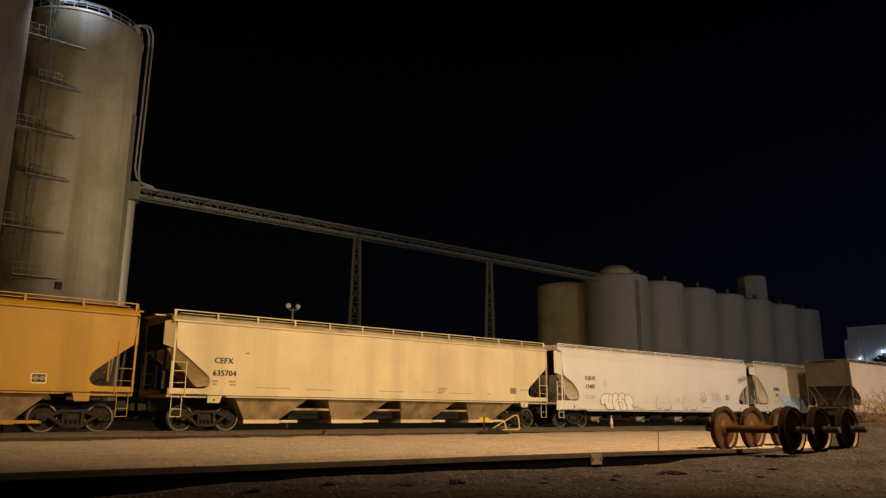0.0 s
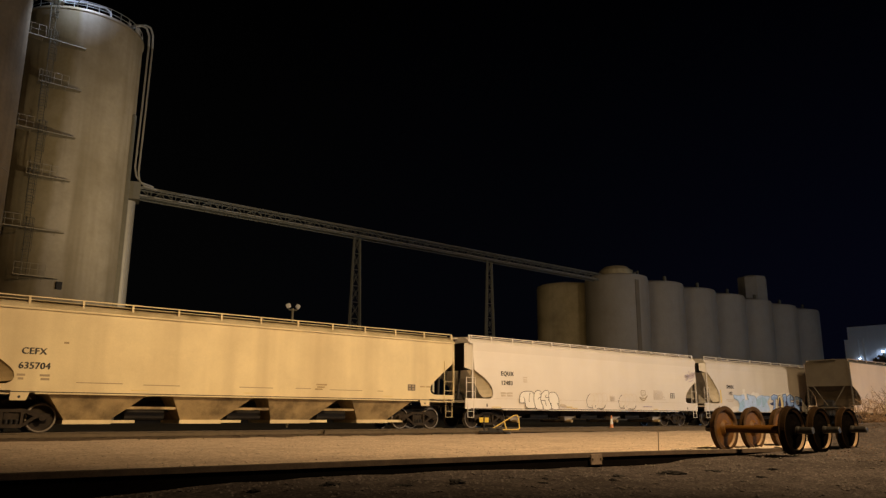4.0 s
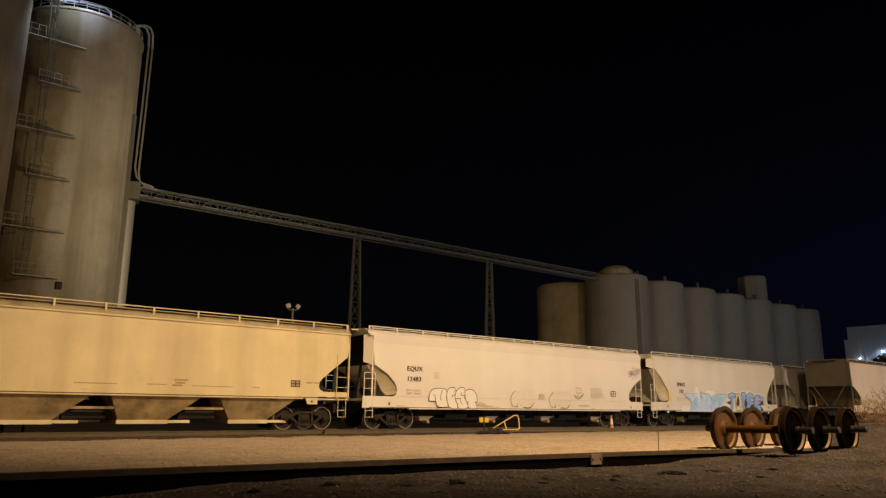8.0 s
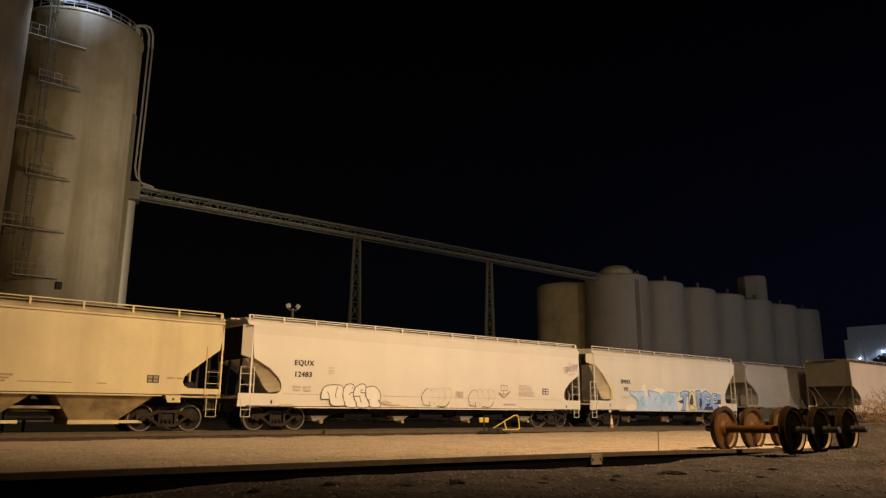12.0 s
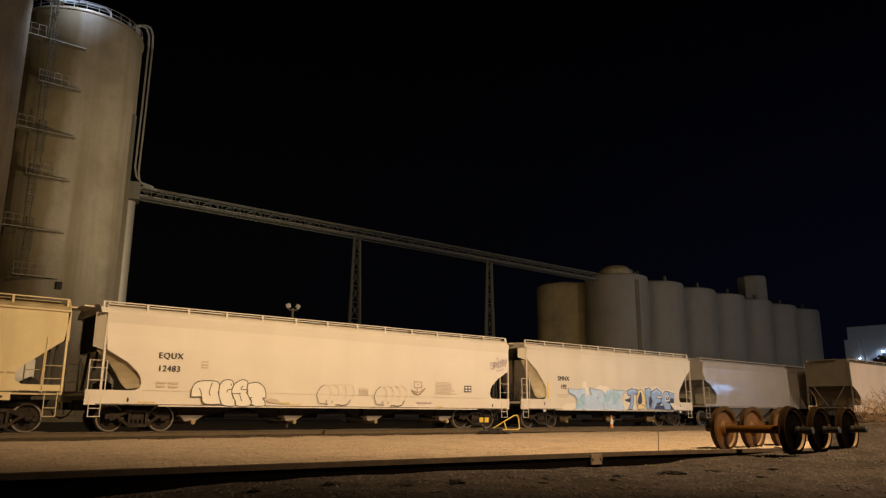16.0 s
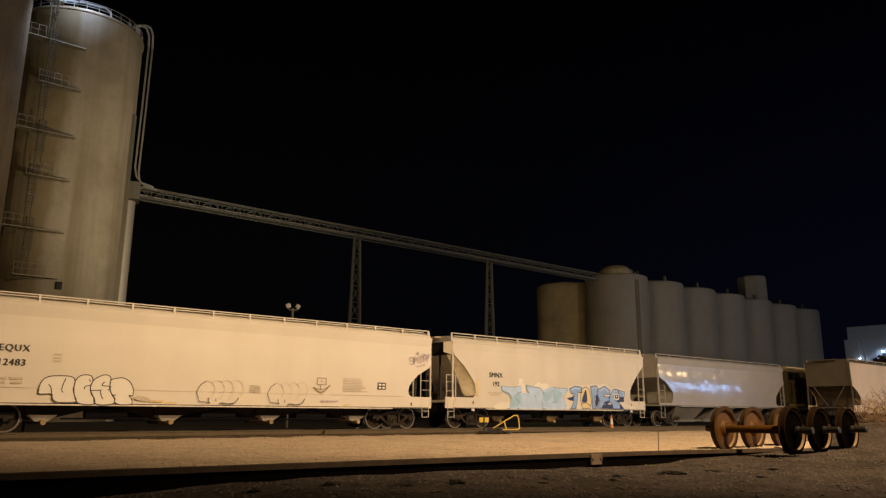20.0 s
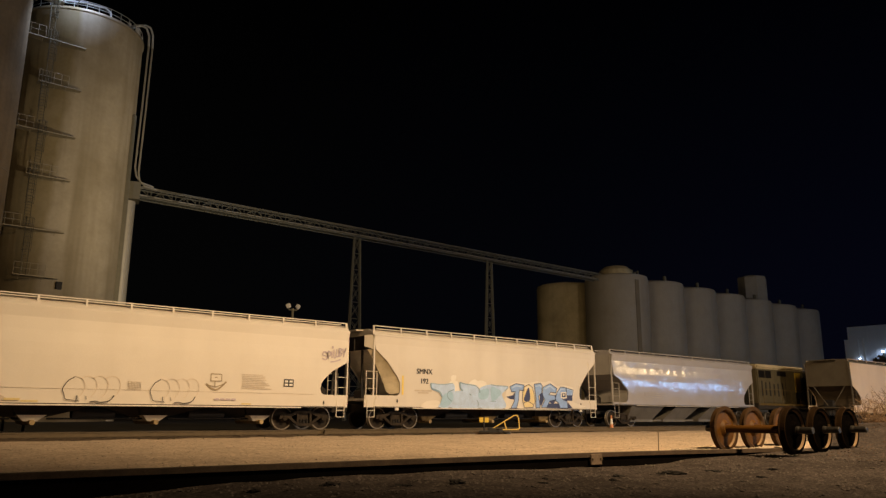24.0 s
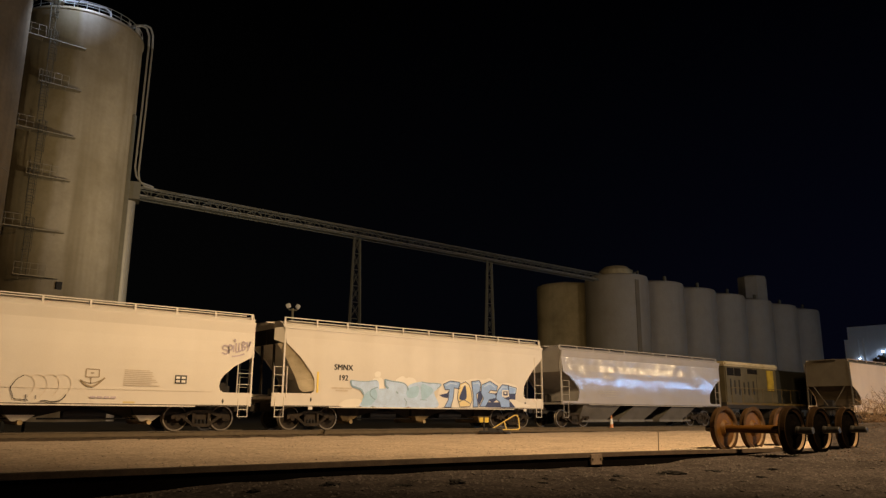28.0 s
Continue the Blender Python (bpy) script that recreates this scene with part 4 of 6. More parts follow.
def car_white():
    car, h = hopper_car("clean white covered hopper car with outlined sprayed lettering", 30.45, 50.1, M_WHITE, 0.92, 4.12, CUT_E, None, (), M_HOPPER, (3.7, 7.9, 11.9, 16.0), posts=14, rail_top=4.47, bulge=0.06, end_inset=0.20, lead=0.26, chamfer=0.24)
    y = -HALF - 0.083
    letters("EQUX", 0.30, -h + 2.05, 2.57, M_INK, car, y=y, spacing=1.15)
    letters("12483", 0.30, -h + 2.05, 2.11, M_INK, car, y=y, spacing=1.12)
    strips("small_mark", M_FAINT, car, [(-h + a, -h + b, z, z + 0.07) for a, b, z in ((2.05, 2.40, 1.68), (2.48, 2.85, 1.68), (2.08, 2.36, 1.55), (2.52, 2.85, 1.55))], y)
    strips("faint_mark", M_FAINT, car, [(-h + 3.66, -h + 3.92, z, z + 0.05) for z in (2.28, 2.38, 2.50)], y)
    # three pieces of outlined rounded shapes near the sill
    one = [(3.35, 1.33), (3.36, 1.50), (3.44, 1.69), (3.64, 1.81), (4.02, 1.84), (4.31, 1.81), (4.41, 1.66), (4.38, 1.41), (4.43, 1.23), (4.50, 1.07), (4.45, 0.99), (3.96, 0.98), (3.78, 1.10), (3.74, 1.24), (3.38, 1.24)]
    two = [(4.40, 1.41), (4.41, 1.66), (4.53, 1.84), (4.72, 1.90), (4.90, 1.86), (4.96, 1.70), (4.90, 1.46), (4.97, 1.24), (5.07, 1.12), (5.06, 0.94), (4.77, 0.92), (4.54, 0.99), (4.44, 1.20)]
    three = [(4.95, 1.67), (5.11, 1.83), (5.34, 1.92), (5.52, 1.85), (5.53, 1.69), (5.53, 1.44), (5.64, 1.22), (5.72, 1.10), (5.67, 0.95), (5.32, 0.91), (5.09, 0.97), (5.04, 1.15), (4.91, 1.43)]
    four = [(5.53, 1.72), (5.71, 1.81), (5.95, 1.83), (6.17, 1.71), (6.30, 1.49), (6.31, 1.25), (6.19, 1.24), (6.29, 1.10), (6.28, 0.95), (5.91, 0.93), (5.73, 1.01), (5.73, 1.13), (5.56, 1.38)]
    outlined(car, (-h, 0.0), [one, two, three, four], y, M_SPRAYWHITE, M_INK, 0.015)
    for pts in ([(3.62, 1.55), (3.70, 1.45), (3.74, 1.25)], [(4.12, 1.77), (4.05, 1.55), (4.03, 1.37), (4.08, 1.30)], [(4.72, 1.42), (4.74, 1.51), (4.93, 1.56)], [(4.85, 1.76), (4.88, 1.67)], [(4.92, 1.38), (5.27, 1.40)], [(5.35, 1.69), (5.27, 1.56), (5.54, 1.53), (5.48, 1.40)], [(5.23, 1.37), (5.29, 1.19), (5.35, 1.11)], [(5.61, 1.24), (5.75, 1.25)]):
        part("sprayed_outline", stroke(B(), [(-h + a, b) for a, b in pts], y - 0.010, 0.015), M_INK, car)
    bubble = lambda x, w: [(x + 0.06, 1.42), (x, 1.58), (x + w * 0.16, 1.76), (x + w * 0.5, 1.84), (x + w * 0.84, 1.76), (x + w, 1.56), (x + w * 0.94, 1.34), (x + w * 0.74, 1.16)]
    for x0, steps in ((8.60, (0.02, 0.42, 0.80, 1.22)), (11.44, (0.02, 0.40, 0.78, 1.16))):
        for k, dx in enumerate(steps):
            pts = bubble(x0 + dx, 0.64 - 0.02 * k)
            part("sprayed_outline", stroke(B(), [(-h + p, q + 0.015 * k) for p, q in (pts[3:] if k == 0 else pts[2:])], y - 0.004, 0.010), M_TRACE, car, "thin faded sprayed line")
        for pts, r in (([(0.32, 1.82), (0.14, 1.70), (0.02, 1.52), (-0.02, 1.40), (0.04, 1.24), (0.10, 1.09), (0.30, 1.06), (0.52, 1.03)], 0.012), ([(0.44, 1.22), (0.45, 1.08), (0.50, 1.03)], 0.012), ([(0.86, 1.01), (1.02, 1.03), (1.20, 1.00), (1.42, 1.03), (1.54, 1.11), (1.62, 1.24)], 0.016), ([(0.72, 1.20), (0.74, 1.08)], 0.010)):
            part("sprayed_outline", stroke(B(), [(-h + x0 + p, q) for p, q in pts], y - 0.005, r), M_INK, car)
    # little boat-shaped doodle, a hatched patch and smears near the sill
    V = lambda *pts: [(-h + a, b) for a, b in pts]
    part("doodle", stroke(B(), V((13.44, 1.73), (13.65, 1.56), (13.91, 1.54), (14.22, 1.82)), y - 0.006, 0.028), M_FADED, car)
    part("doodle", stroke(B(), V((13.49, 1.69), (13.83, 1.63), (14.14, 1.75)), y - 0.006, 0.012), M_FADED, car)
    bm = B()
    for a, b in (((13.60, 2.10), (14.02, 2.09)), ((14.02, 2.09), (14.03, 1.84)), ((14.03, 1.84), (13.61, 1.83)), ((13.61, 1.83), (13.60, 2.10)), ((13.77, 1.83), (13.78, 1.61)), ((13.76, 1.97), (13.86, 1.97))):
        stroke(bm, V(a, b), y - 0.006, 0.014)
    part("doodle", bm, M_FADED, car)
    bm = B()
    for k in range(5):
        stroke(bm, V((10.64 + 0.10 * k, 1.74 - 0.02 * k), (10.70 + 0.10 * k, 1.48)), y - 0.006, 0.008)
        stroke(bm, V((10.64, 1.72 - 0.06 * k), (11.10, 1.70 - 0.06 * k)), y - 0.006, 0.008)
    part("hatched_scrawl", bm, M_FAINT, car)
    part("smear", blob(B(), V((6.40, 1.20), (6.62, 1.23), (6.90, 1.15), (6.93, 1.04), (6.45, 1.09)), y, 0.002), M_FAINT, car)
    part("reflective_strip", plate(B(), -h + 6.92, -h + 7.37, 1.03, 1.10, y), M_DULLSTRIP, car)
    strips("small_mark", M_SPRAYVIOLET, car, [(-h + 13.80 + 0.22 * k, -h + 13.98 + 0.22 * k, 1.14, 1.20) for k in range(4)], y)
    strips("data_line", M_FAINT, car, [(-h + 14.85, -h + 16.1 - (0.3 if i % 3 == 1 else 0.05 * i), 1.58 + 0.065 * i, 1.605 + 0.065 * i) for i in range(9)], y)
    part("placard", plate(B(), -h + 16.62, -h + 17.05, 1.70, 2.0, y), M_BLACK, car)
    bm = B()
    for i in range(2):
        for j in range(2):
            plate(bm, -h + 16.66 + 0.2 * i, -h + 16.8 + 0.2 * i, 1.74 + 0.13 * j, 1.82 + 0.13 * j, y - 0.008)
    part("placard_marks", bm, M_SPRAYWHITE, car)
    for k, pts in enumerate(([(0.30, 0.30), (0.10, 0.32), (0.06, 0.20), (0.28, 0.14), (0.24, 0.02), (0.02, 0.06)], [(0.32, 0.30), (0.36, 0.05), (0.34, 0.34), (0.50, 0.30), (0.46, 0.18), (0.36, 0.18)],
                             [(0.56, 0.36), (0.58, 0.10)], [(0.57, 0.52), (0.61, 0.56), (0.63, 0.50), (0.57, 0.50)], [(0.68, 0.44), (0.70, 0.12), (0.80, 0.14)], [(0.84, 0.46), (0.84, 0.16), (0.96, 0.20)],
                             [(0.98, 0.50), (1.0, 0.18), (1.16, 0.30), (1.0, 0.34), (1.14, 0.46), (0.98, 0.50)], [(1.2, 0.5), (1.26, 0.34), (1.38, 0.52), (1.24, 0.16)], [(0.5, -0.06), (0.8, -0.02), (1.1, 0.06)])):
        part("sprayed_scrawl", stroke(B(), [(-h + 18.3 + a * 0.84, 2.84 + b * 1.05) for a, b in pts], y - 0.004, 0.026), M_SPRAYVIOLET, car, "violet sprayed scrawl")
    part("seam_line", plate(B(), -h + 1.6, h - 1.6, 1.425, 1.436, -HALF - 0.062), M_FAINT, car)
    strips("reflective_strip", M_DULLSTRIP, car, [(-h + a, -h + b, 0.98, 1.04) for a, b in ((1.5, 2.1), (7.4, 7.9), (14.9, 15.3))], -HALF - 0.02)
    for s in (-1, 1):
        part("bracket_hole", blob(B(), [(s * (h - 1.15) + a, 1.10 + b) for a, b in ((-0.04, 0), (0, 0.09), (0.04, 0), (0, -0.09))], -HALF - 0.03), M_BLACK, car)


def car_painted():
    car, h = hopper_car("short white covered hopper car with a pale blue sprayed mural", 51.35, 66.5, M_WHITE2, 0.94, 4.10, CUT_S, None, (), M_HOPPER, (3.6, 7.6, 11.5), posts=11, rail_top=4.50, bulge=0.03, end_inset=0.04, lead=0.40, chamfer=0.30)
    y = -HALF - 0.05
    letters("SMNX", 0.335, -h + 2.38, 2.46, M_INK, car, y=y, spacing=1.02)
    letters("192", 0.32, -h + 2.60, 2.03, M_INK, car, y=y, spacing=1.0)
    strips("small_mark", M_FAINT, car, [(-h + a, -h + b, z, z + 0.06) for a, b, z in ((2.3, 3.3, 1.68), (2.5, 3.1, 1.58))], y)
    bx = -h
    W = lambda *pts: [(bx + a, b) for a, b in pts]
    # white clouds, the pale blue word, then the darker second word over its dark shadows
    clouds = [W((4.45, 2.39), (4.59, 2.48), (4.77, 2.44), (4.72, 2.24), (4.50, 2.22)), W((4.36, 2.05), (4.46, 2.20), (4.74, 2.22), (4.90, 2.10), (4.97, 1.76), (4.69, 1.75)),
              W((5.60, 2.09), (5.78, 2.26), (5.99, 2.32), (6.16, 2.24), (6.33, 2.28), (6.58, 2.25), (6.74, 2.07), (6.23, 1.91))]
    for pts in clouds:
        part("mural_halo", blob(B(), pts, y, 0.003), M_SPRAYWHITE, car, "white sprayed cloud behind the mural")
    mist = [W((2.69, 0.97), (2.96, 1.22), (3.52, 1.29), (3.81, 1.20), (3.72, 0.97)), W((7.83, 0.99), (7.96, 1.39), (8.13, 1.58), (8.41, 1.39), (8.42, 1.00)),
            W((8.27, 2.08), (8.78, 2.27), (9.34, 2.24), (9.77, 2.27), (10.31, 2.36), (10.93, 2.33), (11.31, 2.41), (11.85, 2.17), (12.21, 2.20), (12.67, 2.20), (13.25, 2.02), (13.13, 1.38), (13.93, 1.05), (8.19, 0.99), (8.00, 1.47))]
    for k, pts in enumerate(mist):
        part("mural_halo", blob(B(), pts, y - 0.002 + 0.001 * k, 0.002), M_MIST, car, "white sprayed cloud behind the mural")
    first = [W((3.22, 2.06), (3.88, 2.02), (4.56, 2.09), (4.69, 1.80), (4.63, 1.45), (4.40, 0.98), (3.72, 0.98), (3.86, 1.24), (3.92, 1.48), (3.74, 1.68), (3.33, 1.80)),
             W((5.00, 2.15), (5.37, 2.08), (5.99, 2.02), (6.23, 1.86), (6.20, 1.50), (6.32, 0.98), (4.33, 0.98), (4.58, 1.45), (4.72, 1.72), (5.06, 1.78)),
             W((6.23, 1.84), (6.55, 2.02), (7.02, 2.10), (7.40, 2.06), (8.18, 2.03), (7.96, 1.80), (7.78, 1.60), (7.98, 0.98), (6.24, 0.98), (6.15, 1.46))]
    for i, pts in enumerate(first):
        part("mural_letter", blob(B(), pts, y - 0.007 - 0.002 * i, 0.003), M_BLUE, car, "pale blue sprayed block letter")
    for pts in (W((3.95, 1.48), (4.28, 1.68), (4.53, 1.67), (4.58, 1.33), (4.20, 1.00), (3.80, 1.02)), W((6.23, 1.76), (6.85, 1.90), (6.79, 1.45), (6.26, 1.39)), W((7.02, 1.96), (7.40, 1.94), (7.73, 1.71), (7.21, 1.29), (7.05, 1.37))):
        part("mural_patch", blob(B(), pts, y - 0.015, 0.002), M_AQUA, car, "greenish sprayed patch")
    for pts, r in ((W((3.22, 2.06), (3.24, 1.92), (3.33, 1.80), (3.74, 1.68), (3.90, 1.46)), 0.04), (W((3.22, 2.06), (3.88, 2.02), (4.56, 2.09)), 0.015), (W((5.00, 2.15), (5.01, 1.96), (5.05, 1.86), (5.19, 1.76)), 0.045),
                   (W((5.00, 2.15), (5.37, 2.08), (5.99, 2.02), (6.23, 1.86)), 0.024), (W((6.23, 1.86), (6.28, 1.69)), 0.04), (W((7.02, 2.10), (7.40, 2.06), (8.18, 2.03), (7.96, 1.82)), 0.02),
                   (W((4.62, 1.80), (4.26, 1.66), (4.25, 1.44), (4.49, 1.26)), 0.022), (W((5.61, 1.63), (5.71, 1.56)), 0.03), (W((6.06, 1.35), (6.18, 1.19), (6.14, 1.01)), 0.018), (W((6.97, 1.30), (7.36, 1.29)), 0.014)):
        part("sprayed_outline", stroke(B(), pts, y - 0.020, r), M_TEAL, car)
    # the second word: flat angular letters with dark blue depth between them
    depth = [W((8.07, 1.53), (8.55, 1.62), (8.67, 1.73), (8.62, 1.40), (8.32, 1.43)), W((10.53, 1.70), (10.70, 1.78), (10.82, 1.44), (10.57, 1.06), (10.48, 1.34)), W((11.20, 1.59), (11.80, 1.71), (11.89, 1.45), (11.50, 1.22), (11.22, 1.31)),
             W((12.23, 1.46), (12.62, 1.54), (12.66, 1.33), (12.38, 1.30)), W((12.62, 1.65), (13.08, 1.68), (13.07, 1.40), (12.65, 1.41)), W((12.70, 1.32), (13.06, 1.01), (12.61, 1.00)), W((11.10, 1.25), (11.98, 1.25), (12.04, 1.00), (10.99, 1.00))]
    for pts in depth:
        part("mural_shadow", prism(B(), pts, y - 0.012, y - 0.006), M_NAVY, car, "dark blue sprayed shadow")
    letter_t = W((8.32, 2.04), (8.76, 2.20), (9.34, 2.15), (9.34, 1.85), (8.99, 1.88), (8.93, 1.40), (8.78, 0.98), (8.39, 0.98), (8.62, 1.31), (8.69, 1.79), (8.43, 1.78))
    letter_o = W((9.34, 2.06), (9.70, 2.19), (9.94, 2.04), (10.06, 1.76), (10.13, 1.33), (9.96, 1.02), (9.34, 1.00), (9.20, 1.41), (9.25, 1.85))
    letter_p = W((10.09, 2.21), (10.58, 2.28), (10.70, 2.14), (10.63, 1.77), (10.40, 1.61), (10.50, 1.01), (10.18, 1.01), (10.21, 1.51))
    letter_e = W((10.75, 2.07), (11.31, 2.27), (11.82, 2.04), (11.74, 1.80), (11.33, 1.83), (11.20, 1.70), (11.66, 1.65), (11.73, 1.45), (11.25, 1.37), (10.99, 1.03), (10.60, 1.03), (10.87, 1.42), (10.70, 1.69))
    letter_s = W((11.84, 1.84), (12.13, 2.12), (12.55, 2.10), (12.57, 1.86), (12.13, 1.70), (12.28, 1.46), (12.62, 1.37), (12.66, 1.01), (12.04, 1.01), (11.96, 1.25), (11.66, 1.43))
    letter_end = W((12.58, 2.08), (13.14, 1.98), (13.08, 1.68), (12.60, 1.67))
    for i, (pts, m) in enumerate(((letter_t, M_BLUE2), (letter_o, M_SPRAYCREAM), (letter_p, M_BLUE2), (letter_e, M_BLUE2), (letter_s, M_BLUE2), (letter_end, M_BLUE2))):
        part("mural_letter", prism(B(), pts, y - 0.016 - 0.001 * i, y - 0.012), m, car, "angular sprayed letter with dark blue outline")
        part("sprayed_outline", ring_line(B(), pts, y - 0.026, 0.017), M_NAVY, car)
        cx, cz = sum(p[0] for p in pts) / len(pts), sum(p[1] for p in pts) / len(pts)
        part("sprayed_sheen", stroke(B(), [(cx + 0.72 * (p[0] - cx), cz + 0.78 * (p[1] - cz)) for p in pts[:3]], y - 0.024, 0.03), M_BLUE if m != M_SPRAYCREAM else M_SPRAYWHITE, car, "pale sprayed sheen")
    part("mural_patch", blob(B(), W((9.68, 2.02), (9.75, 1.40), (9.32, 1.37), (9.44, 1.71)), y - 0.028, 0.003), M_NAVY, car)
    part("sprayed_outline", stroke(B(), W((9.27, 1.22), (9.58, 1.33), (9.99, 1.17)), y - 0.029, 0.017), M_NAVY, car)
    for k, (pts, m) in enumerate(((W((12.13, 1.85), (12.57, 1.86), (12.57, 1.54), (12.12, 1.53)), M_SPRAYWHITE), (W((12.20, 1.79), (12.50, 1.80), (12.50, 1.59), (12.19, 1.59)), M_NAVY), (W((12.28, 1.75), (12.41, 1.75), (12.41, 1.67), (12.28, 1.66)), M_SPRAYWHITE))):
        part("mural_patch", prism(B(), pts, y - 0.034 - 0.003 * k, y - 0.030), m, car)
    part("reflective_strip", plate(B(), -h + 1.58, -h + 1.67, 1.50, 2.35, y), M_REFLECT, car)
    for s in (-1, 1):
        part("bracket_hole", blob(B(), [(s * (h - 1.35) + a, 1.22 + b) for a, b in ((-0.04, 0), (0, 0.09), (0.04, 0), (0, -0.09))], -HALF - 0.03), M_BLACK, car)
        b = box(B(), s * (h - 1.35) - 0.09, s * (h - 1.35) + 0.09, -HALF - 0.02, -HALF + 0.02, 0.82, 0.94)
        part("jacking_lug", b, M_WHITE2, car)


def car_grey():
    bays = [(1.9, 2.1, 4.6, 5.2), (6.5, 5.7, 8.1, 9.0), (10.4, 9.7, 12.2, 13.0)]
    car, h = hopper_car("glossy light grey covered hopper car with smooth rounded sides", 67.95, 83.85, M_GREY, 1.24, 4.12, CUT_G, None, bays, M_GREYBAY, posts=12, rail_top=4.40, bulge=0.10, plain_end=True, end_paint=M_GREYTRIM)
    y = -HALF - 0.10
    strips("small_mark", M_GREYTRIM, car, [(-h + a, -h + b, z, z + k) for a, b, z, k in ((2.35, 2.55, 2.52, 0.2), (2.65, 2.85, 2.52, 0.2), (2.95, 3.2, 2.52, 0.2), (3.0, 5.2, 1.95, 0.05), (3.0, 5.2, 1.82, 0.05), (3.3, 4.9, 1.68, 0.05))], y)


def locomotive():
    loco = thing("locomotive", "dark diesel locomotive with a cream cab and yellow handrails", "locomotive", "cars of the train")
    L0, L1 = 84.7, 102.5
    h = (L1 - L0) / 2
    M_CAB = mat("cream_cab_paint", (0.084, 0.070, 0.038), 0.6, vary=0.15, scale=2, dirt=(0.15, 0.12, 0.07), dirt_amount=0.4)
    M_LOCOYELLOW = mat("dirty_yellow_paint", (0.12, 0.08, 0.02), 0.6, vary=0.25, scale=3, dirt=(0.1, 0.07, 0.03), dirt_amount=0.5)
    M_CABINET = mat("grimy_yellow_paint", (0.40, 0.28, 0.03), 0.6, vary=0.25, scale=3, dirt=(0.1, 0.07, 0.02), dirt_amount=0.5)
    M_BODY = mat("dark_paint_and_hood_shadow", (0.022, 0.022, 0.016), 0.6, vary=0.2, scale=2)
    part("frame", box(B(), -h, h, -1.5, 1.5, 1.15, 1.55), M_DARK, loco)
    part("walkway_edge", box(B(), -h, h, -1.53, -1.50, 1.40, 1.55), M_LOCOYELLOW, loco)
    cab = box(B(), -h + 0.95, -h + 8.2, -1.02, 1.02, 1.55, 4.08)
    bmesh.ops.bevel(cab, geom=cab.edges[:], offset=0.07, segments=2, affect="EDGES")
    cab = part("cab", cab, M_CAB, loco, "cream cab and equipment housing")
    r = box(B(), -h + 0.8, -h + 8.3, -1.12, 1.12, 4.07, 4.40)
    bmesh.ops.bevel(r, geom=r.edges[:], offset=0.10, segments=2, affect="EDGES")
    part("roof", r, M_ROOF, loco, "pale cab roof")
    part("nose_door", box(B(), -h + 0.89, -h + 0.95, -0.4, 0.4, 1.6, 3.5), M_BODY, loco)
    for x0, x1, z0 in ((1.2, 2.05, 3.42), (2.15, 3.0, 3.42), (3.95, 5.3, 3.62)):
        part("window", box(B(), -h + x0, -h + x1, -1.045, -1.0, z0, 3.96), M_GLASS, cab)
    # hood colour darker than the cab, painting in the parked car's shadow
    hood = box(B(), -h + 8.2, h - 1.0, -0.98, 0.98, 1.55, 4.06)
    bmesh.ops.bevel(hood, geom=hood.edges[:], offset=0.08, segments=2, affect="EDGES")
    part("engine_hood", hood, M_BODY, loco, "engine hood coloured dark for the parked car's shadow")
    for k in range(7):
        part("hood_door", box(B(), -h + 8.6 + 1.1 * k, -h + 9.55 + 1.1 * k, -1.0, -0.96, 1.9, 3.4), M_BODY, loco)
    for k, (x, top) in enumerate(((1.05, 3.2), (1.6, 3.1), (2.2, 3.15), (2.85, 3.0), (3.45, 3.05), (4.15, 3.1))):
        part("vent_slot", box(B(), -h + x + 0.45, -h + x + 0.62, -1.04, -1.0, 2.1 + 0.05 * (k % 2), top), M_DARK, loco)
    part("door_seam", box(B(), -h + 5.15, -h + 5.19, -1.035, -1.0, 1.7, 3.5), M_DARK, loco)
    part("cabinet", box(B(), -h + 6.7, -h + 7.55, -1.1, -1.0, 2.45, 3.95), M_CABINET, loco, "yellow equipment cabinet")
    for i in range(12):
        x = -h + 0.8 + 1.4 * i
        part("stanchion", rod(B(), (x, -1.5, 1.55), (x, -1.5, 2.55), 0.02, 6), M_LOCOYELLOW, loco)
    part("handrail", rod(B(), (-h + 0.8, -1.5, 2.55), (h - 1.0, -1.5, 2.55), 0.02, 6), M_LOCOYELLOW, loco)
    tank = box(B(), -2.6, 2.6, -1.35, 1.35, 0.35, 1.12)
    bmesh.ops.bevel(tank, geom=tank.edges[:], offset=0.15, segments=2, affect="EDGES")
    part("fuel_tank", tank, M_DARK, loco)
    part("pilot", box(B(), -h - 0.05, -h + 0.15, -1.45, 1.45, 0.25, 1.5), M_DARK, loco)
    part("coupler", box(B(), -h - 0.6, -h, -0.15, 0.15, 0.75, 1.0), M_DARK, loco)
    make_truck(loco, -h + 3.4)
    make_truck(loco, h - 3.4)
    ROLLERS.append((loco, (L0 + L1) / 2))


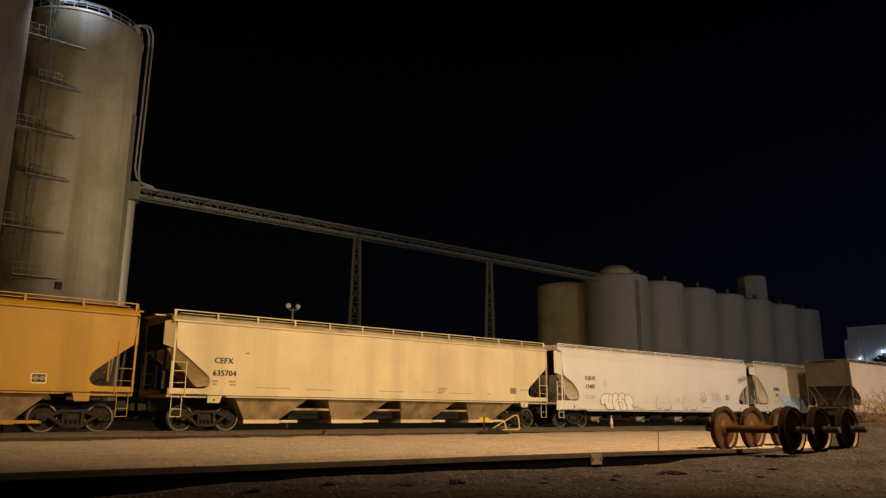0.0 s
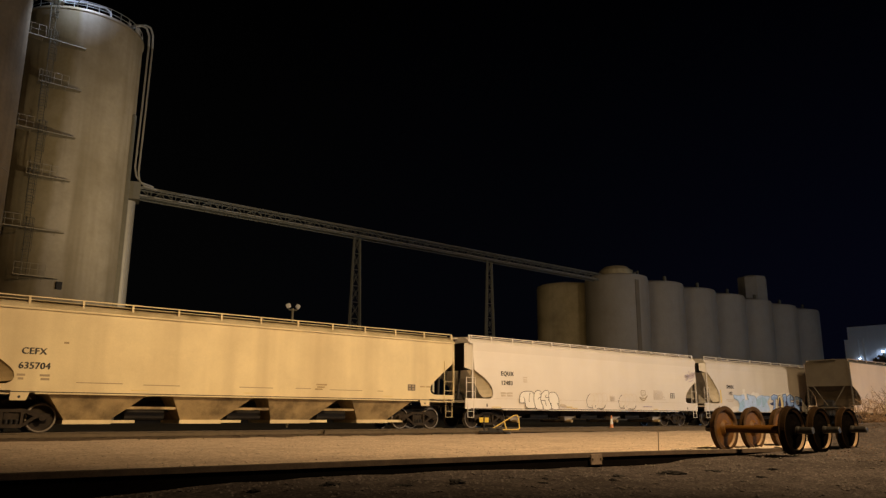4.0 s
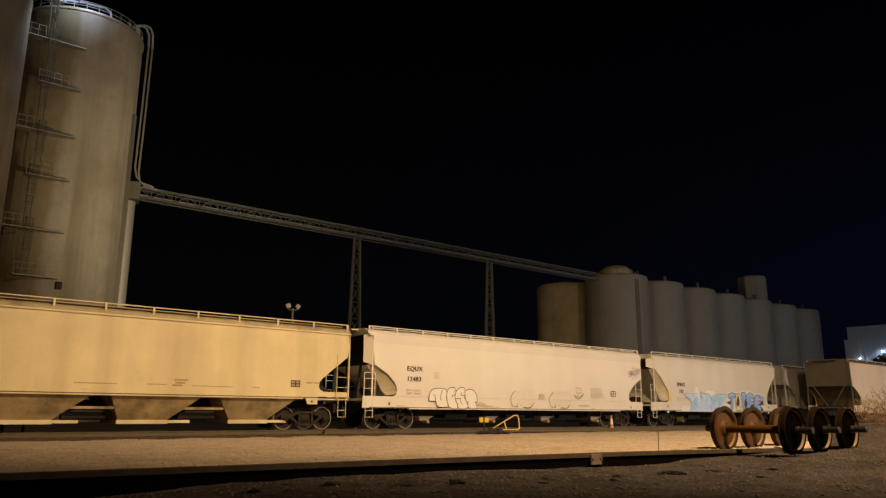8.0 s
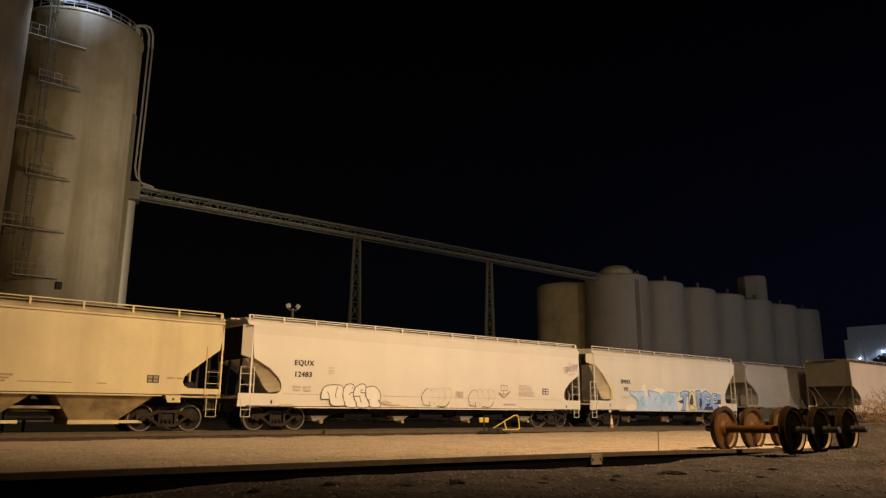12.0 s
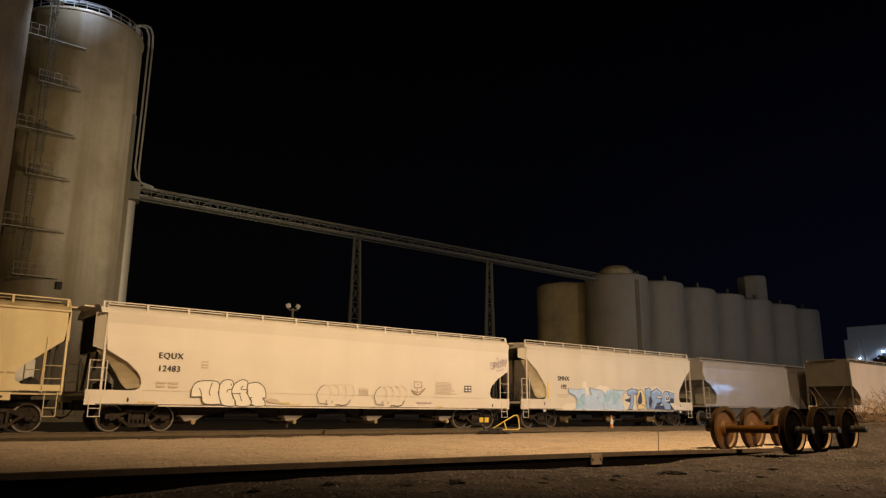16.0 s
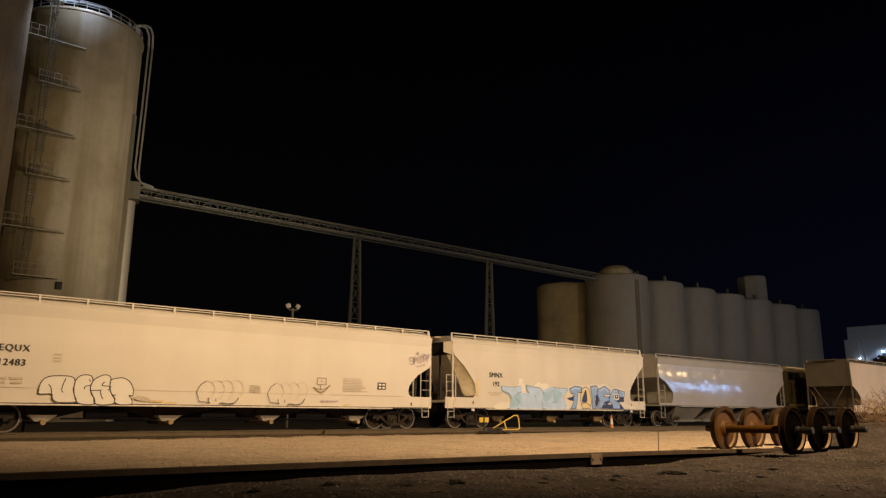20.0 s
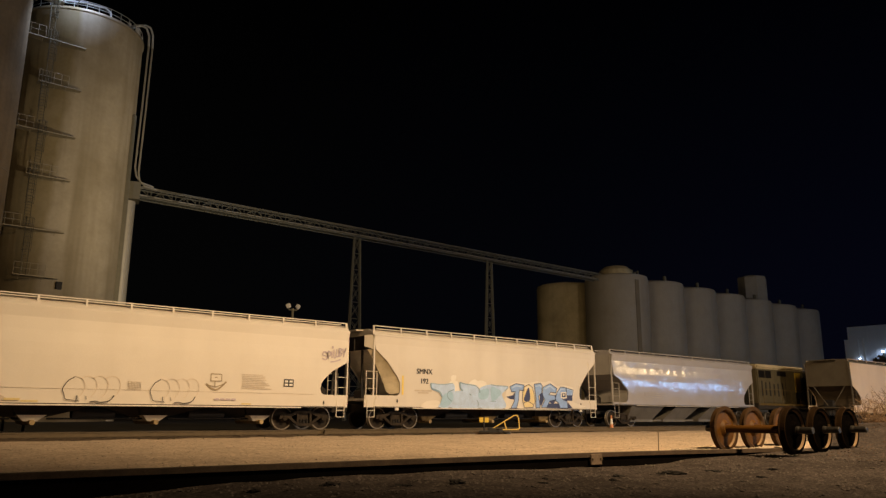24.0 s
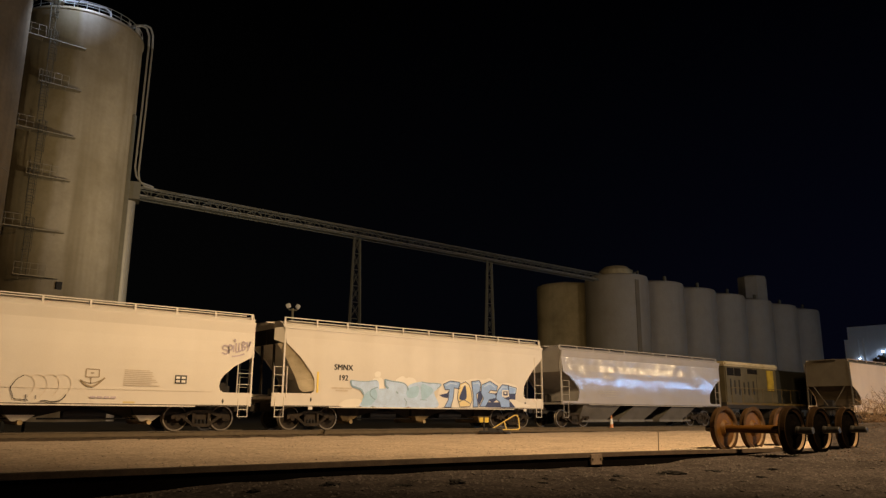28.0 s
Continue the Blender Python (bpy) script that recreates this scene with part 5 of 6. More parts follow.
def parked_car():
    """The standing car on the siding."""
    global ROLLERS, SPINNERS
    keep, spin = ROLLERS[:], SPINNERS[:]
    # end and slope colours have their shade painted in; the roof shares the end colour
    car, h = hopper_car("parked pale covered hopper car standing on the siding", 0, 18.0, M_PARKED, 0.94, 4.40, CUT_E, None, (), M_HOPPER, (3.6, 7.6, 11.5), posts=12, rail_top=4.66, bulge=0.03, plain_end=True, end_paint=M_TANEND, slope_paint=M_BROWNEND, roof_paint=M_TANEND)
    ROLLERS, SPINNERS = keep, spin
    tagged(car, group="parked cars")
    car.matrix_world = pose(55.9 + 9.0, TRACK_Y - 4.65, 0)


# ---- the plant behind the tracks ----
def make_big_silo():
    cx, cy, R, H = 16.3, 81.6, 6.0, 40.7
    s = thing("storage_silo", "tall weathered storage silo with caged ladders and landings", "silo", at=(cx, cy, -0.4))
    bm = lathe(B(), [(R, 0), (R, H), (R + 0.12, H + 0.05), (R + 0.12, H + 0.3), (R - 0.1, H + 0.35), (1.5, H + 1.0)], 96)
    for f in bm.faces:
        f.smooth = abs(f.normal.z) < 0.1
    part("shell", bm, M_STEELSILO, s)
    for zz in (0.75, 1.25):
        part("top_rail", chain(B(), [((R - 0.1) * math.cos(a * 0.0982), (R - 0.1) * math.sin(a * 0.0982), H + zz) for a in range(65)], 0.03, 4), M_PIPE, s)
    for a in range(32):
        c, d = (R - 0.1) * math.cos(a * 0.19635), (R - 0.1) * math.sin(a * 0.19635)
        part("top_post", rod(B(), (c, d, H + 0.3), (c, d, H + 1.27), 0.03, 4), M_PIPE, s)
    # straight landings along the front, joined by caged ladders
    y0 = 74.5 - cy
    W = lambda x, o, z: (x - cx, y0 + 0.9 - o, z + 0.4)
    levels = [12.8, 17.2, 22.3, 26.7, 31.6, 36.1, 40.4]
    for i, z in enumerate(levels):
        xa, xb = ((9.1, 15.4), (11.6, 15.4))[i % 2 == 0]
        if i == 6:
            xa, xb = 9.6, 13.0
        landing = part("landing", B_box_at(W, xa, xb, -0.6, 0.35, z - 0.09, z), M_LANDING, s, "steel grating landing")
        for k in range(4):
            xx = xa + (xb - xa) * (k + 0.5) / 4
            part("bracket", rod(B(), W(xx, 0.0, z - 0.45), W(xx, 0.3, z - 0.1), 0.03, 4), M_LANDING, landing)
        xr = min(xa + 2.6, xb)
        k = xa
        while k <= xr + 0.01:
            part("railing_post", rod(B(), W(k, 0.33, z), W(k, 0.33, z + 1.1), 0.025, 4), M_LANDING, landing)
            k += 0.65
        for zz in (0.55, 1.1):
            part("railing", rod(B(), W(xa, 0.33, z + zz), W(xr, 0.33, z + zz), 0.025, 4), M_LANDING, landing)
        if i + 1 < len(levels):
            z1 = levels[i + 1]
            xc = 12.4 - 0.25 * (i % 2)
            bm = B()
            for o in (-0.25, 0.25):
                rod(bm, W(xc + o, 0.3, z), W(xc + o, 0.3, z1 + 1.0), 0.035, 4)
            k = z + 0.3
            while k < z1:
                rod(bm, W(xc - 0.25, 0.3, k), W(xc + 0.25, 0.3, k), 0.02, 4)
                k += 0.3
            part("ladder", bm, M_GALV, s)
            bm = B()
            k = z + 2.2
            while k < z1 + 0.9:
                chain(bm, [W(xc + 0.38 * math.cos(a), 0.35 + 0.55 * math.sin(a), k) for a in (0, 0.78, 1.57, 2.36, 3.14)], 0.025, 4)
                k += 0.6
            for a in (0.4, 1.57, 2.7):
                rod(bm, W(xc + 0.38 * math.cos(a), 0.35 + 0.55 * math.sin(a), z + 2.2), W(xc + 0.38 * math.cos(a), 0.35 + 0.55 * math.sin(a), z1 + 0.9), 0.02, 4)
            part("ladder_cage", bm, M_GALV, s)
    part("manhole", B_box_at(W, 15.3, 15.8, -0.5, 0.1, 11.8, 12.5), M_DARK, s)
    # conveying pipes over the rim and down the side, and the wide pale duct
    e = math.radians(-16)
    ex, ey = math.cos(e), math.sin(e)
    fx, fy = -ey, ex

    def Q(out, side, z):
        return (ex * (R + out) + fx * side, ey * (R + out) + fy * side, z)
    for off, up in ((0.0, 0.0), (0.40, 0.35)):
        pts = [Q(-1.7 - off, off, H + 1.5 + up), Q(-1.0, off, H + 2.5 + up), Q(-0.35 + off, off, H + 2.75 + up), Q(0.2 + off, off, H + 2.55 + up), Q(0.52 + off, off, H + 1.7 + up), Q(0.60 + off, off, H + 0.4),
               Q(0.55 + off, off, 34.0), Q(0.45 + off, off, 26.8 - off), Q(0.65 + off, off, 25.9 - off), Q(1.2 + off, off, 25.2 - off * 0.6), Q(2.5 + off, off, 24.85 - off * 0.4)]
        part("conveying_pipe", chain(B(), pts[:6], 0.12, 10), M_PIPE, s, "pale bent conveying pipe")
        part("riser_pipe", chain(B(), pts[5:], 0.10, 10), M_DULLPIPE, s, "dull grey riser pipe")
    bm = chain(B(), [(-3.4, -R + 1.0, H + 0.4), (-3.0, -R + 0.9, H + 1.0), (-1.5, -R + 0.3, H + 1.05), (0.6, -R + 0.1, H + 1.1), (1.1, -R + 0.1, H + 0.8), (1.2, -R + 0.1, H + 0.2)], 0.10, 8)
    part("conveying_pipe", bm, M_PIPE, s, "pale bent conveying pipe")
    part("rim_valve", box(B(), 3.2, 3.5, -R + 1.2, -R + 1.5, H + 0.2, H + 0.9), M_PIPE, s)
    part("rim_valve", box(B(), 4.2, 4.6, -R + 1.9, -R + 2.2, H + 0.2, H + 1.0), M_PIPE, s)
    part("duct", rod(B(), Q(0.15, 0.2, 0), Q(0.15, 0.2, 23.0), 0.70, 24), M_DULLPIPE, s, "wide pale vertical duct")
    part("cable_tray", B_box_at(lambda a, b, z: Q(b, a, z), -1.9, -0.6, -0.3, 0.12, 0, 32.0), M_GALV, s)
    part("bridge_support", B_box_at(lambda a, b, z: Q(b, a, z), -1.3, 0.9, -0.2, 1.2, 23.0, 24.9), M_GALV, s)
    part("floodlight_arm", rod(B(), (-2.0, -R + 0.9, H + 0.3), (-2.0, -R - 3.8, H + 2.5), 0.06, 6), M_GALV, s)
    part("floodlight", box(B(), -2.2, -1.8, -R - 4.2, -R - 3.8, H + 2.5, H + 2.65), M_LED, s, "glowing white floodlight")
    n = thing("storage_silo", "weathered storage silo beside its twin", "silo", at=(4.9, 75.8, -0.4))
    bm = lathe(B(), [(5.4, 0), (5.4, H + 6), (5.2, H + 6.3), (1.5, H + 7.2)], 72)
    for f in bm.faces:
        f.smooth = abs(f.normal.z) < 0.1
    part("shell", bm, M_OLDSILO, n)
    part("roof_rim", lathe(B(), [(5.45, H + 5.9), (5.5, H + 6.0), (5.5, H + 6.2), (5.3, H + 6.25)], 48), M_GALV, n)
    part("seam_band", lathe(B(), [(5.43, 22.0), (5.43, 22.12)], 72), M_OLDSILO, n)


def B_box_at(P, s0, s1, o0, o1, z0, z1):
    bm = B()
    v = [bm.verts.new(P(s, o, z)) for s in (s0, s1) for o in (o0, o1) for z in (z0, z1)]
    for f in ((0, 1, 3, 2), (4, 6, 7, 5), (0, 4, 5, 1), (2, 3, 7, 6), (0, 2, 6, 4), (1, 5, 7, 3)):
        bm.faces.new([v[i] for i in f])
    bmesh.ops.recalc_face_normals(bm, faces=bm.faces)
    return bm


def make_bridge():
    b = thing("conveyor_bridge", "long lattice steel conveyor bridge with pipes", "bridge", at=(0, 85.2, 0))
    x0, x1, z0, z1, w = 21.6, 107.4, 24.61, 25.78, 0.64
    for y in (-w, w):
        for z in (z0, z1):
            part("chord", box(B(), x0, x1, y - 0.07, y + 0.07, z - 0.07, z + 0.07), M_BRIDGE, b)
    n = 60
    for i in range(n):
        xa, xb = x0 + (x1 - x0) * i / n, x0 + (x1 - x0) * (i + 1) / n
        for y in (-w, w):
            part("post", rod(B(), (xa, y, z0), (xa, y, z1), 0.045, 4), M_BRIDGE, b)
            part("brace", rod(B(), (xa, y, z0 if i % 2 else z1), (xb, y, z1 if i % 2 else z0), 0.045, 4), M_BRIDGE, b)
        part("cross_brace", rod(B(), (xa, -w, z0), (xb, w, z0), 0.04, 4), M_BRIDGE, b)
    for y, z in ((-0.4, z1 + 0.12), (0.1, z1 + 0.14), (-0.2, z0 + 0.35)):
        part("pipe", rod(B(), (x0 - 1.5, y, z), (x1, y, z), 0.10, 8), M_DULLPIPE, b)
    part("walkway", box(B(), x0, x1, 0.1, 0.7, z0 + 0.05, z0 + 0.1), M_BRIDGE, b)
    for tx in (54.5, 79.7):
        t = thing("lattice_tower", "tapering lattice steel tower carrying the conveyor bridge", "tower", "bridge towers", at=(tx, 85.2, -0.4))
        top, base, H = 0.45, 1.22, 25.0
        cs = ((-1, -1), (1, -1), (1, 1), (-1, 1))
        at = lambda c, u: (c[0] * (base + (top - base) * u), 0.22 * c[1] * (base + (top - base) * u), H * u)
        for c in cs:
            part("leg", rod(B(), at(c, 0), at(c, 1), 0.115, 6), M_BRIDGE, t)
        m = 11
        for k in range(m):
            bm = B()
            for i in range(4):
                p, q = cs[i], cs[(i + 1) % 4]
                rod(bm, at(p, k / m), at(q, (k + 1) / m), 0.03, 4)
                rod(bm, at(q, k / m), at(p, (k + 1) / m), 0.03, 4)
                rod(bm, at(p, k / m), at(q, k / m), 0.03, 4)
            part("lattice", bm, M_BRIDGE, t)


def make_silo_block():
    R, H = 5.85, 26.0
    cols = [112.3 + 11.62 * i for i in range(7)]
    mesh = None
    for row, y in enumerate((85.2, 97.6)):
        for i, x in enumerate(cols):
            s = thing("grain_silo", "round pale concrete grain silo in a long row", "silo", "concrete silo row", at=(x, y, -0.4))
            if mesh is None:
                bm = lathe(B(), [(R, 0), (R, H - 0.5), (R - 0.15, H), (R - 0.5, H + 0.15), (0.6, H + 1.1)], 72)
                for f in bm.faces:
                    f.smooth = abs(f.normal.z) < 0.2
                mesh = bm
                p = part("shell", bm, M_CONCRETE, s)
                mesh = p.data
            else:
                p = new("shell", mesh)
                p.parent = s
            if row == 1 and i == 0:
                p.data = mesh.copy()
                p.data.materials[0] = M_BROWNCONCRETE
            if row == 0:
                part("roof_vent", rod(B(), (1.2, -2.0, H + 0.6), (1.2, -2.0, H + 1.8), 0.35, 8), M_GALV, s)
            if row == 0 and i == 0:
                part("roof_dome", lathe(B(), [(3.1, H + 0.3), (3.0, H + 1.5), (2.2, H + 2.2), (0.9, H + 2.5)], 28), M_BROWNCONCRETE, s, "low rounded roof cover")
                part("duct", B_box_at(lambda a, o, z: (math.cos(a) * (R + o), math.sin(a) * (R + o), z), -1.89, -1.75, -0.1, 0.12, 0, H - 1.0), M_DARKSTRIP, s, "dark vertical strip on the silo")
                for k in range(4):
                    part("roof_vent", rod(B(), (0.6 + 0.9 * k, -2.6, H + 0.4), (0.6 + 0.9 * k, -2.6, H + 1.3 + 0.3 * (k % 2)), 0.2, 8), M_GALV, s)
    hh = thing("headhouse", "concrete headhouse rising above the silo row", "tower", at=(cols[5] - 0.6, 88.6, 25.0))
    part("wall", lathe(B(), [(3.4, 0), (3.4, 8.0), (3.2, 8.3), (0.5, 8.9)], 8), M_CONCRETE, hh)
    lit = thing("plant_building", "white clad plant building under bluish lamps", "building", at=(200.0, 80.2, -0.4))
    part("wall", box(B(), 0, 40, -40, 0, 0, 23.2), M_CLAD, lit)
    part("annex", box(B(), -0.4, 3, -2.4, 0.8, 0, 20.0), M_CLAD, lit)
    for k in range(12):
        part("cladding_rib", box(B(), -0.06, 0.0, -1.6 * k - 3.2, -1.6 * k - 3.08, 0, 23.0), M_CLAD, lit)
    part("column", rod(B(), (-1.2, -4.0, 0), (-1.2, -4.0, 20), 0.28, 8), M_PIPE, lit)
    for x, y, z in ((198.5, 77.3, 14.6), (198.2, 71.75, 16.0)):
        f = thing("floodlight", "glowing white floodlight on a steel pole", "lamp", "plant floodlights", at=(x, y, -0.4))
        part("pole", rod(B(), (0.4, 0, 0), (0.4, 0, z + 0.6), 0.12, 6), M_GALV, f)
        part("lamp_head", box(B(), -0.1, 0.3, -0.2, 0.2, z + 0.36, z + 0.54), M_LED, f)
    brush = thing("tree", "dark bushy tree in front of the plant building", "tree", at=(191.5, 69.6, -0.4))
    tree_crown(brush, 3.2, 14.6, 4.5, 500, 11)


def tree_crown(owner, w, h, r, count, seed):
    rnd = random.Random(seed)
    part("trunk", rod(B(), (0, 0, 0), (0, 0, h * 0.8), 0.35, 8, 0.1), M_TIE, owner)
    verts, faces = [], []
    for i in range(count):
        a, b = rnd.uniform(0, 6.283), rnd.gauss(0, 0.5)
        d = rnd.random() ** 0.5 * w
        c = Vector((d * math.cos(a), d * math.sin(a) * 0.5, h * rnd.uniform(0.45, 1.0) - 0.3 * d * rnd.random()))
        k = len(verts)
        for j in range(4):
            o = Vector((rnd.uniform(-1, 1), rnd.uniform(-1, 1), rnd.uniform(-1, 1))) * 0.8
            verts.append(tuple(c + o))
        faces += [(k, k + 1, k + 2), (k, k + 2, k + 3)]
    me = bpy.data.meshes.new("crown")
    me.from_pydata(verts, [], faces)
    me.materials.append(M_LEAF)
    o = new("crown", me)
    o.parent = owner


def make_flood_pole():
    f = thing("yard_floodlight", "twin floodlight on a slim pole, its heads unlit", "lamp", at=(23.8, 45.0, -0.3))
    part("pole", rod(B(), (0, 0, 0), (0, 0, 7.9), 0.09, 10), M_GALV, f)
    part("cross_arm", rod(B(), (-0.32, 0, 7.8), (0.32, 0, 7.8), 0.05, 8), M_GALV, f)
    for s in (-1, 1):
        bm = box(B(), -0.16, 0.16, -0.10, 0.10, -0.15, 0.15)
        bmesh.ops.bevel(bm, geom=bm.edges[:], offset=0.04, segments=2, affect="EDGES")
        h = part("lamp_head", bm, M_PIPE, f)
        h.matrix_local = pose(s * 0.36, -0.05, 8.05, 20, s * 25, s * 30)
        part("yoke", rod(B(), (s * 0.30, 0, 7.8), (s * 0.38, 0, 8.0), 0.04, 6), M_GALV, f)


def make_switch_stand():
    s = thing("switch_stand", "low hand-thrown switch stand with a yellow lever", "switch stand", at=(23.27, 24.75, -0.22), rz=-40)
    part("base_timber", box(B(), -0.75, 0.75, -0.14, 0.14, 0.0, 0.14), M_TIE, s)
    part("base_timber", box(B(), -0.75, 0.75, 0.3, 0.55, 0.0, 0.14), M_TIE, s)
    b = box(B(), -0.20, 0.20, -0.22, 0.5, 0.14, 0.30)
    bmesh.ops.bevel(b, geom=b.edges[:], offset=0.03, segments=2, affect="EDGES")
    part("housing", b, M_BLACK, s)
    part("weight", lathe(B(), [(0.13, 0), (0.17, 0.03), (0.17, 0.14), (0.13, 0.17)], 18), M_BLACK, s).location = (0.28, -0.1, 0.10)
    part("weight", lathe(B(), [(0.13, 0), (0.17, 0.03), (0.17, 0.12), (0.13, 0.15)], 18), M_BLACK, s).location = (0.62, -0.2, 0.0)
    part("base_plate", box(B(), -0.6, 0.5, -0.25, 0.25, 0.10, 0.19), M_BLACK, s)
    part("spindle", rod(B(), (-0.38, 0, 0.14), (-0.38, 0, 0.78), 0.035, 10), M_BLACK, s)
    for o in (-0.115, 0.115):
        part("target", box(B(), -0.38 + o - 0.09, -0.38 + o + 0.09, -0.012 + 0.02 * o, 0.012, 0.54, 0.75), M_REFLECT, s, "yellow reflective target plate")
    tri = [(-0.05, 0.0, 0.24), (0.95, 0.0, 0.84), (1.08, 0.0, 0.86), (1.16, 0.0, 0.76), (1.20, 0.0, 0.30), (1.14, 0.0, 0.24), (0.1, 0.0, 0.22)]
    part("lever", chain(B(), tri, 0.027, 8), M_YELLOW, s, "yellow triangular lever of bent tube")
    part("lever_brace", rod(B(), (0.52, 0, 0.58), (0.62, 0, 0.24), 0.03, 8), M_YELLOW, s)


def make_cabinet():
    v = thing("equipment_cabinet", "white steel equipment cabinet on posts behind the tracks", "cabinet", at=(6.5, 37.0, -0.28))
    b = box(B(), -0.5, 0.5, -0.35, 0.35, 1.35, 3.2)
    bmesh.ops.bevel(b, geom=b.edges[:], offset=0.03, segments=2, affect="EDGES")
    part("body", b, M_CLAD, v)
    part("door", box(B(), -0.42, 0.42, -0.375, -0.35, 2.35, 3.1), M_PIPE, v)
    part("shelf", box(B(), -0.7, 0.7, -0.5, 0.4, 1.95, 2.05), M_DARK, v)
    for x in (-0.4, 0.4):
        part("leg", box(B(), x - 0.05, x + 0.05, -0.05, 0.05, 0, 1.36), M_GALV, v)


def make_dry_bush(at, r, h, count, seed):
    b = thing("dry_bush", "bare dry bush of thin tangled twigs", "bush", "dry bushes", at=at)
    rnd = random.Random(seed)
    bm = B()
    for i in range(count):
        a, tilt = rnd.uniform(0, 6.283), rnd.uniform(0.05, 0.9)
        p = Vector((rnd.uniform(-0.1, 0.1), rnd.uniform(-0.1, 0.1), -0.05))
        d = Vector((math.cos(a) * tilt, math.sin(a) * tilt, 1)).normalized()
        n = rnd.randint(3, 5)
        for k in range(n):
            q = p + d * h / n * rnd.uniform(0.7, 1.15)
            rod(bm, p, q, 0.012 - 0.002 * k, 3)
            if k:
                for m in range(3):
                    rod(bm, q, q + Vector((rnd.uniform(-1, 1), rnd.uniform(-1, 1), rnd.uniform(-0.1, 1))).normalized() * r * rnd.uniform(0.15, 0.4), 0.005, 3)
            p, d = q, (d + Vector((rnd.uniform(-0.4, 0.4), rnd.uniform(-0.4, 0.4), rnd.uniform(-0.2, 0.2)))).normalized()
    part("branch", bm, M_LEAF, b)


def make_cone():
    c = thing("traffic_cone", "orange traffic cone with a white collar between the tracks", "traffic cone", at=(34.4, 26.85, -0.10))
    part("foot", box(B(), -0.15, 0.15, -0.15, 0.15, 0, 0.04), M_CONE, c)
    part("body", lathe(B(), [(0.115, 0.04), (0.025, 0.76), (0.01, 0.77)], 20), M_CONE, c)
    part("collar", lathe(B(), [(0.090, 0.26), (0.055, 0.56)], 20), M_SPRAYWHITE, c, "white reflective collar")


def make_behind():
    """Unseen behind the viewer: a wall added to cast shade, lights, and lamp poles."""
    # added wall, sized so that its shadow covers the left foreground
    w = part("shade_wall", box(B(), -13.0, -5.6, -0.2, 0.2, -0.5, 15.25), M_WALL)
    w.matrix_world = pose(15.0, -3.42, 0, 0, 0, -10.4)
    tagged(w, "unseen wall that shades the foreground", "wall", kind="structure")
    # out of view; its panels give the grey car bluish reflections
    far = thing("lit_building", "unseen low building whose bluish panels reflect in the grey car", "building", at=(120.0, -26.0, -0.3))
    part("wall", box(B(), -45, 50, -8, 0, 0, 8.2), M_WALL, far)
    rnd = random.Random(2)
    x = -36.0
    while x < 42:
        w2 = rnd.uniform(2.5, 7.0)
        part("lamp_panel", box(B(), x, x + w2, 0.0, 0.06, 4.4 + rnd.uniform(0, 0.6), 5.4 + rnd.uniform(0, 1.3)), M_LEDPANEL, far, "bluish lit panel")
        x += w2 + rnd.uniform(0.6, 3.5)
    # out of view; heads sized to shape the grey car's warm reflection
    warm = thing("street_lamp", "unseen warm panels on a tall pole, reflected in the grey car", "street lamp", "sodium yard lamps", at=(106.5, -20.0, -0.3))
    part("pole", rod(B(), (0, 0, 0), (0, 0, 18.5), 0.12, 8), M_GALV, warm)
    for x0, x1, z0, z1 in ((-5.0, -2.2, 18.2, 19.6), (-1.8, 0.2, 17.8, 19.4), (0.9, 1.7, 17.4, 20.2), (2.6, 3.1, 17.2, 20.0), (3.9, 4.6, 18.0, 19.4)):
        part("lamp_head", box(B(), x0, x1, -0.2, 0.2, z0, z1), M_WARM, warm)
    part("cross_arm", box(B(), -5.0, 4.6, -0.3, -0.2, 18.3, 18.5), M_GALV, warm)
    for at, watts, colour, aim, cone in LAMPS:
        p = thing("street_lamp", "sodium lamp on a tall steel pole", "street lamp", "sodium yard lamps", at=(at[0], at[1] - 1.2, -0.3))
        part("pole", rod(B(), (0, 0, 0), (0, 0, at[2] + 0.9), 0.12, 8, 0.07), M_GALV, p)
        part("arm", rod(B(), (0, 0, at[2] + 0.85), (0, 1.2, at[2] + 0.95), 0.05, 6), M_GALV, p)
        part("lamp_head", box(B(), -0.3, 0.3, 0.9, 1.5, at[2] + 0.75, at[2] + 0.95), M_SODIUM, p)


make_ground()
make_tracks()
make_old_rail()
for wx, wy in ((15.39, 8.20), (16.65, 8.22), (17.88, 8.16)):
    make_wheelset((wx, wy, PAD - 0.045), 0.0)
for k, (cx, cy, cr) in enumerate(((5.2, 8.58, 0.12), (6.18, 8.33, 0.11), (6.87, 8.02, 0.14), (10.08, 7.78, 0.12), (11.33, 7.6, 0.15), (12.49, 7.55, 0.13), (8.6, 8.0, 0.05), (9.2, 7.2, 0.06), (13.4, 6.9, 0.07), (7.8, 7.3, 0.05), (4.3, 8.9, 0.07), (12.0, 6.4, 0.08))):
    make_clump(cx, cy, cr, k + 1)
rw = random.Random(6)
for k in range(26):
    wx = rw.uniform(8, 26)
    make_weed(wx, (26.2 + rw.uniform(-0.5, 0.5)) if k % 3 else 25.6 + rw.uniform(0.05, 0.9), rw.uniform(0.03, 0.08), k)
# a thin upright rod added in place of a crack line on the pad
stake = part("crack_rod", rod(B(), (0, 0, 0), (0.02, 0, 0.42), 0.008, 6), M_RAIL)
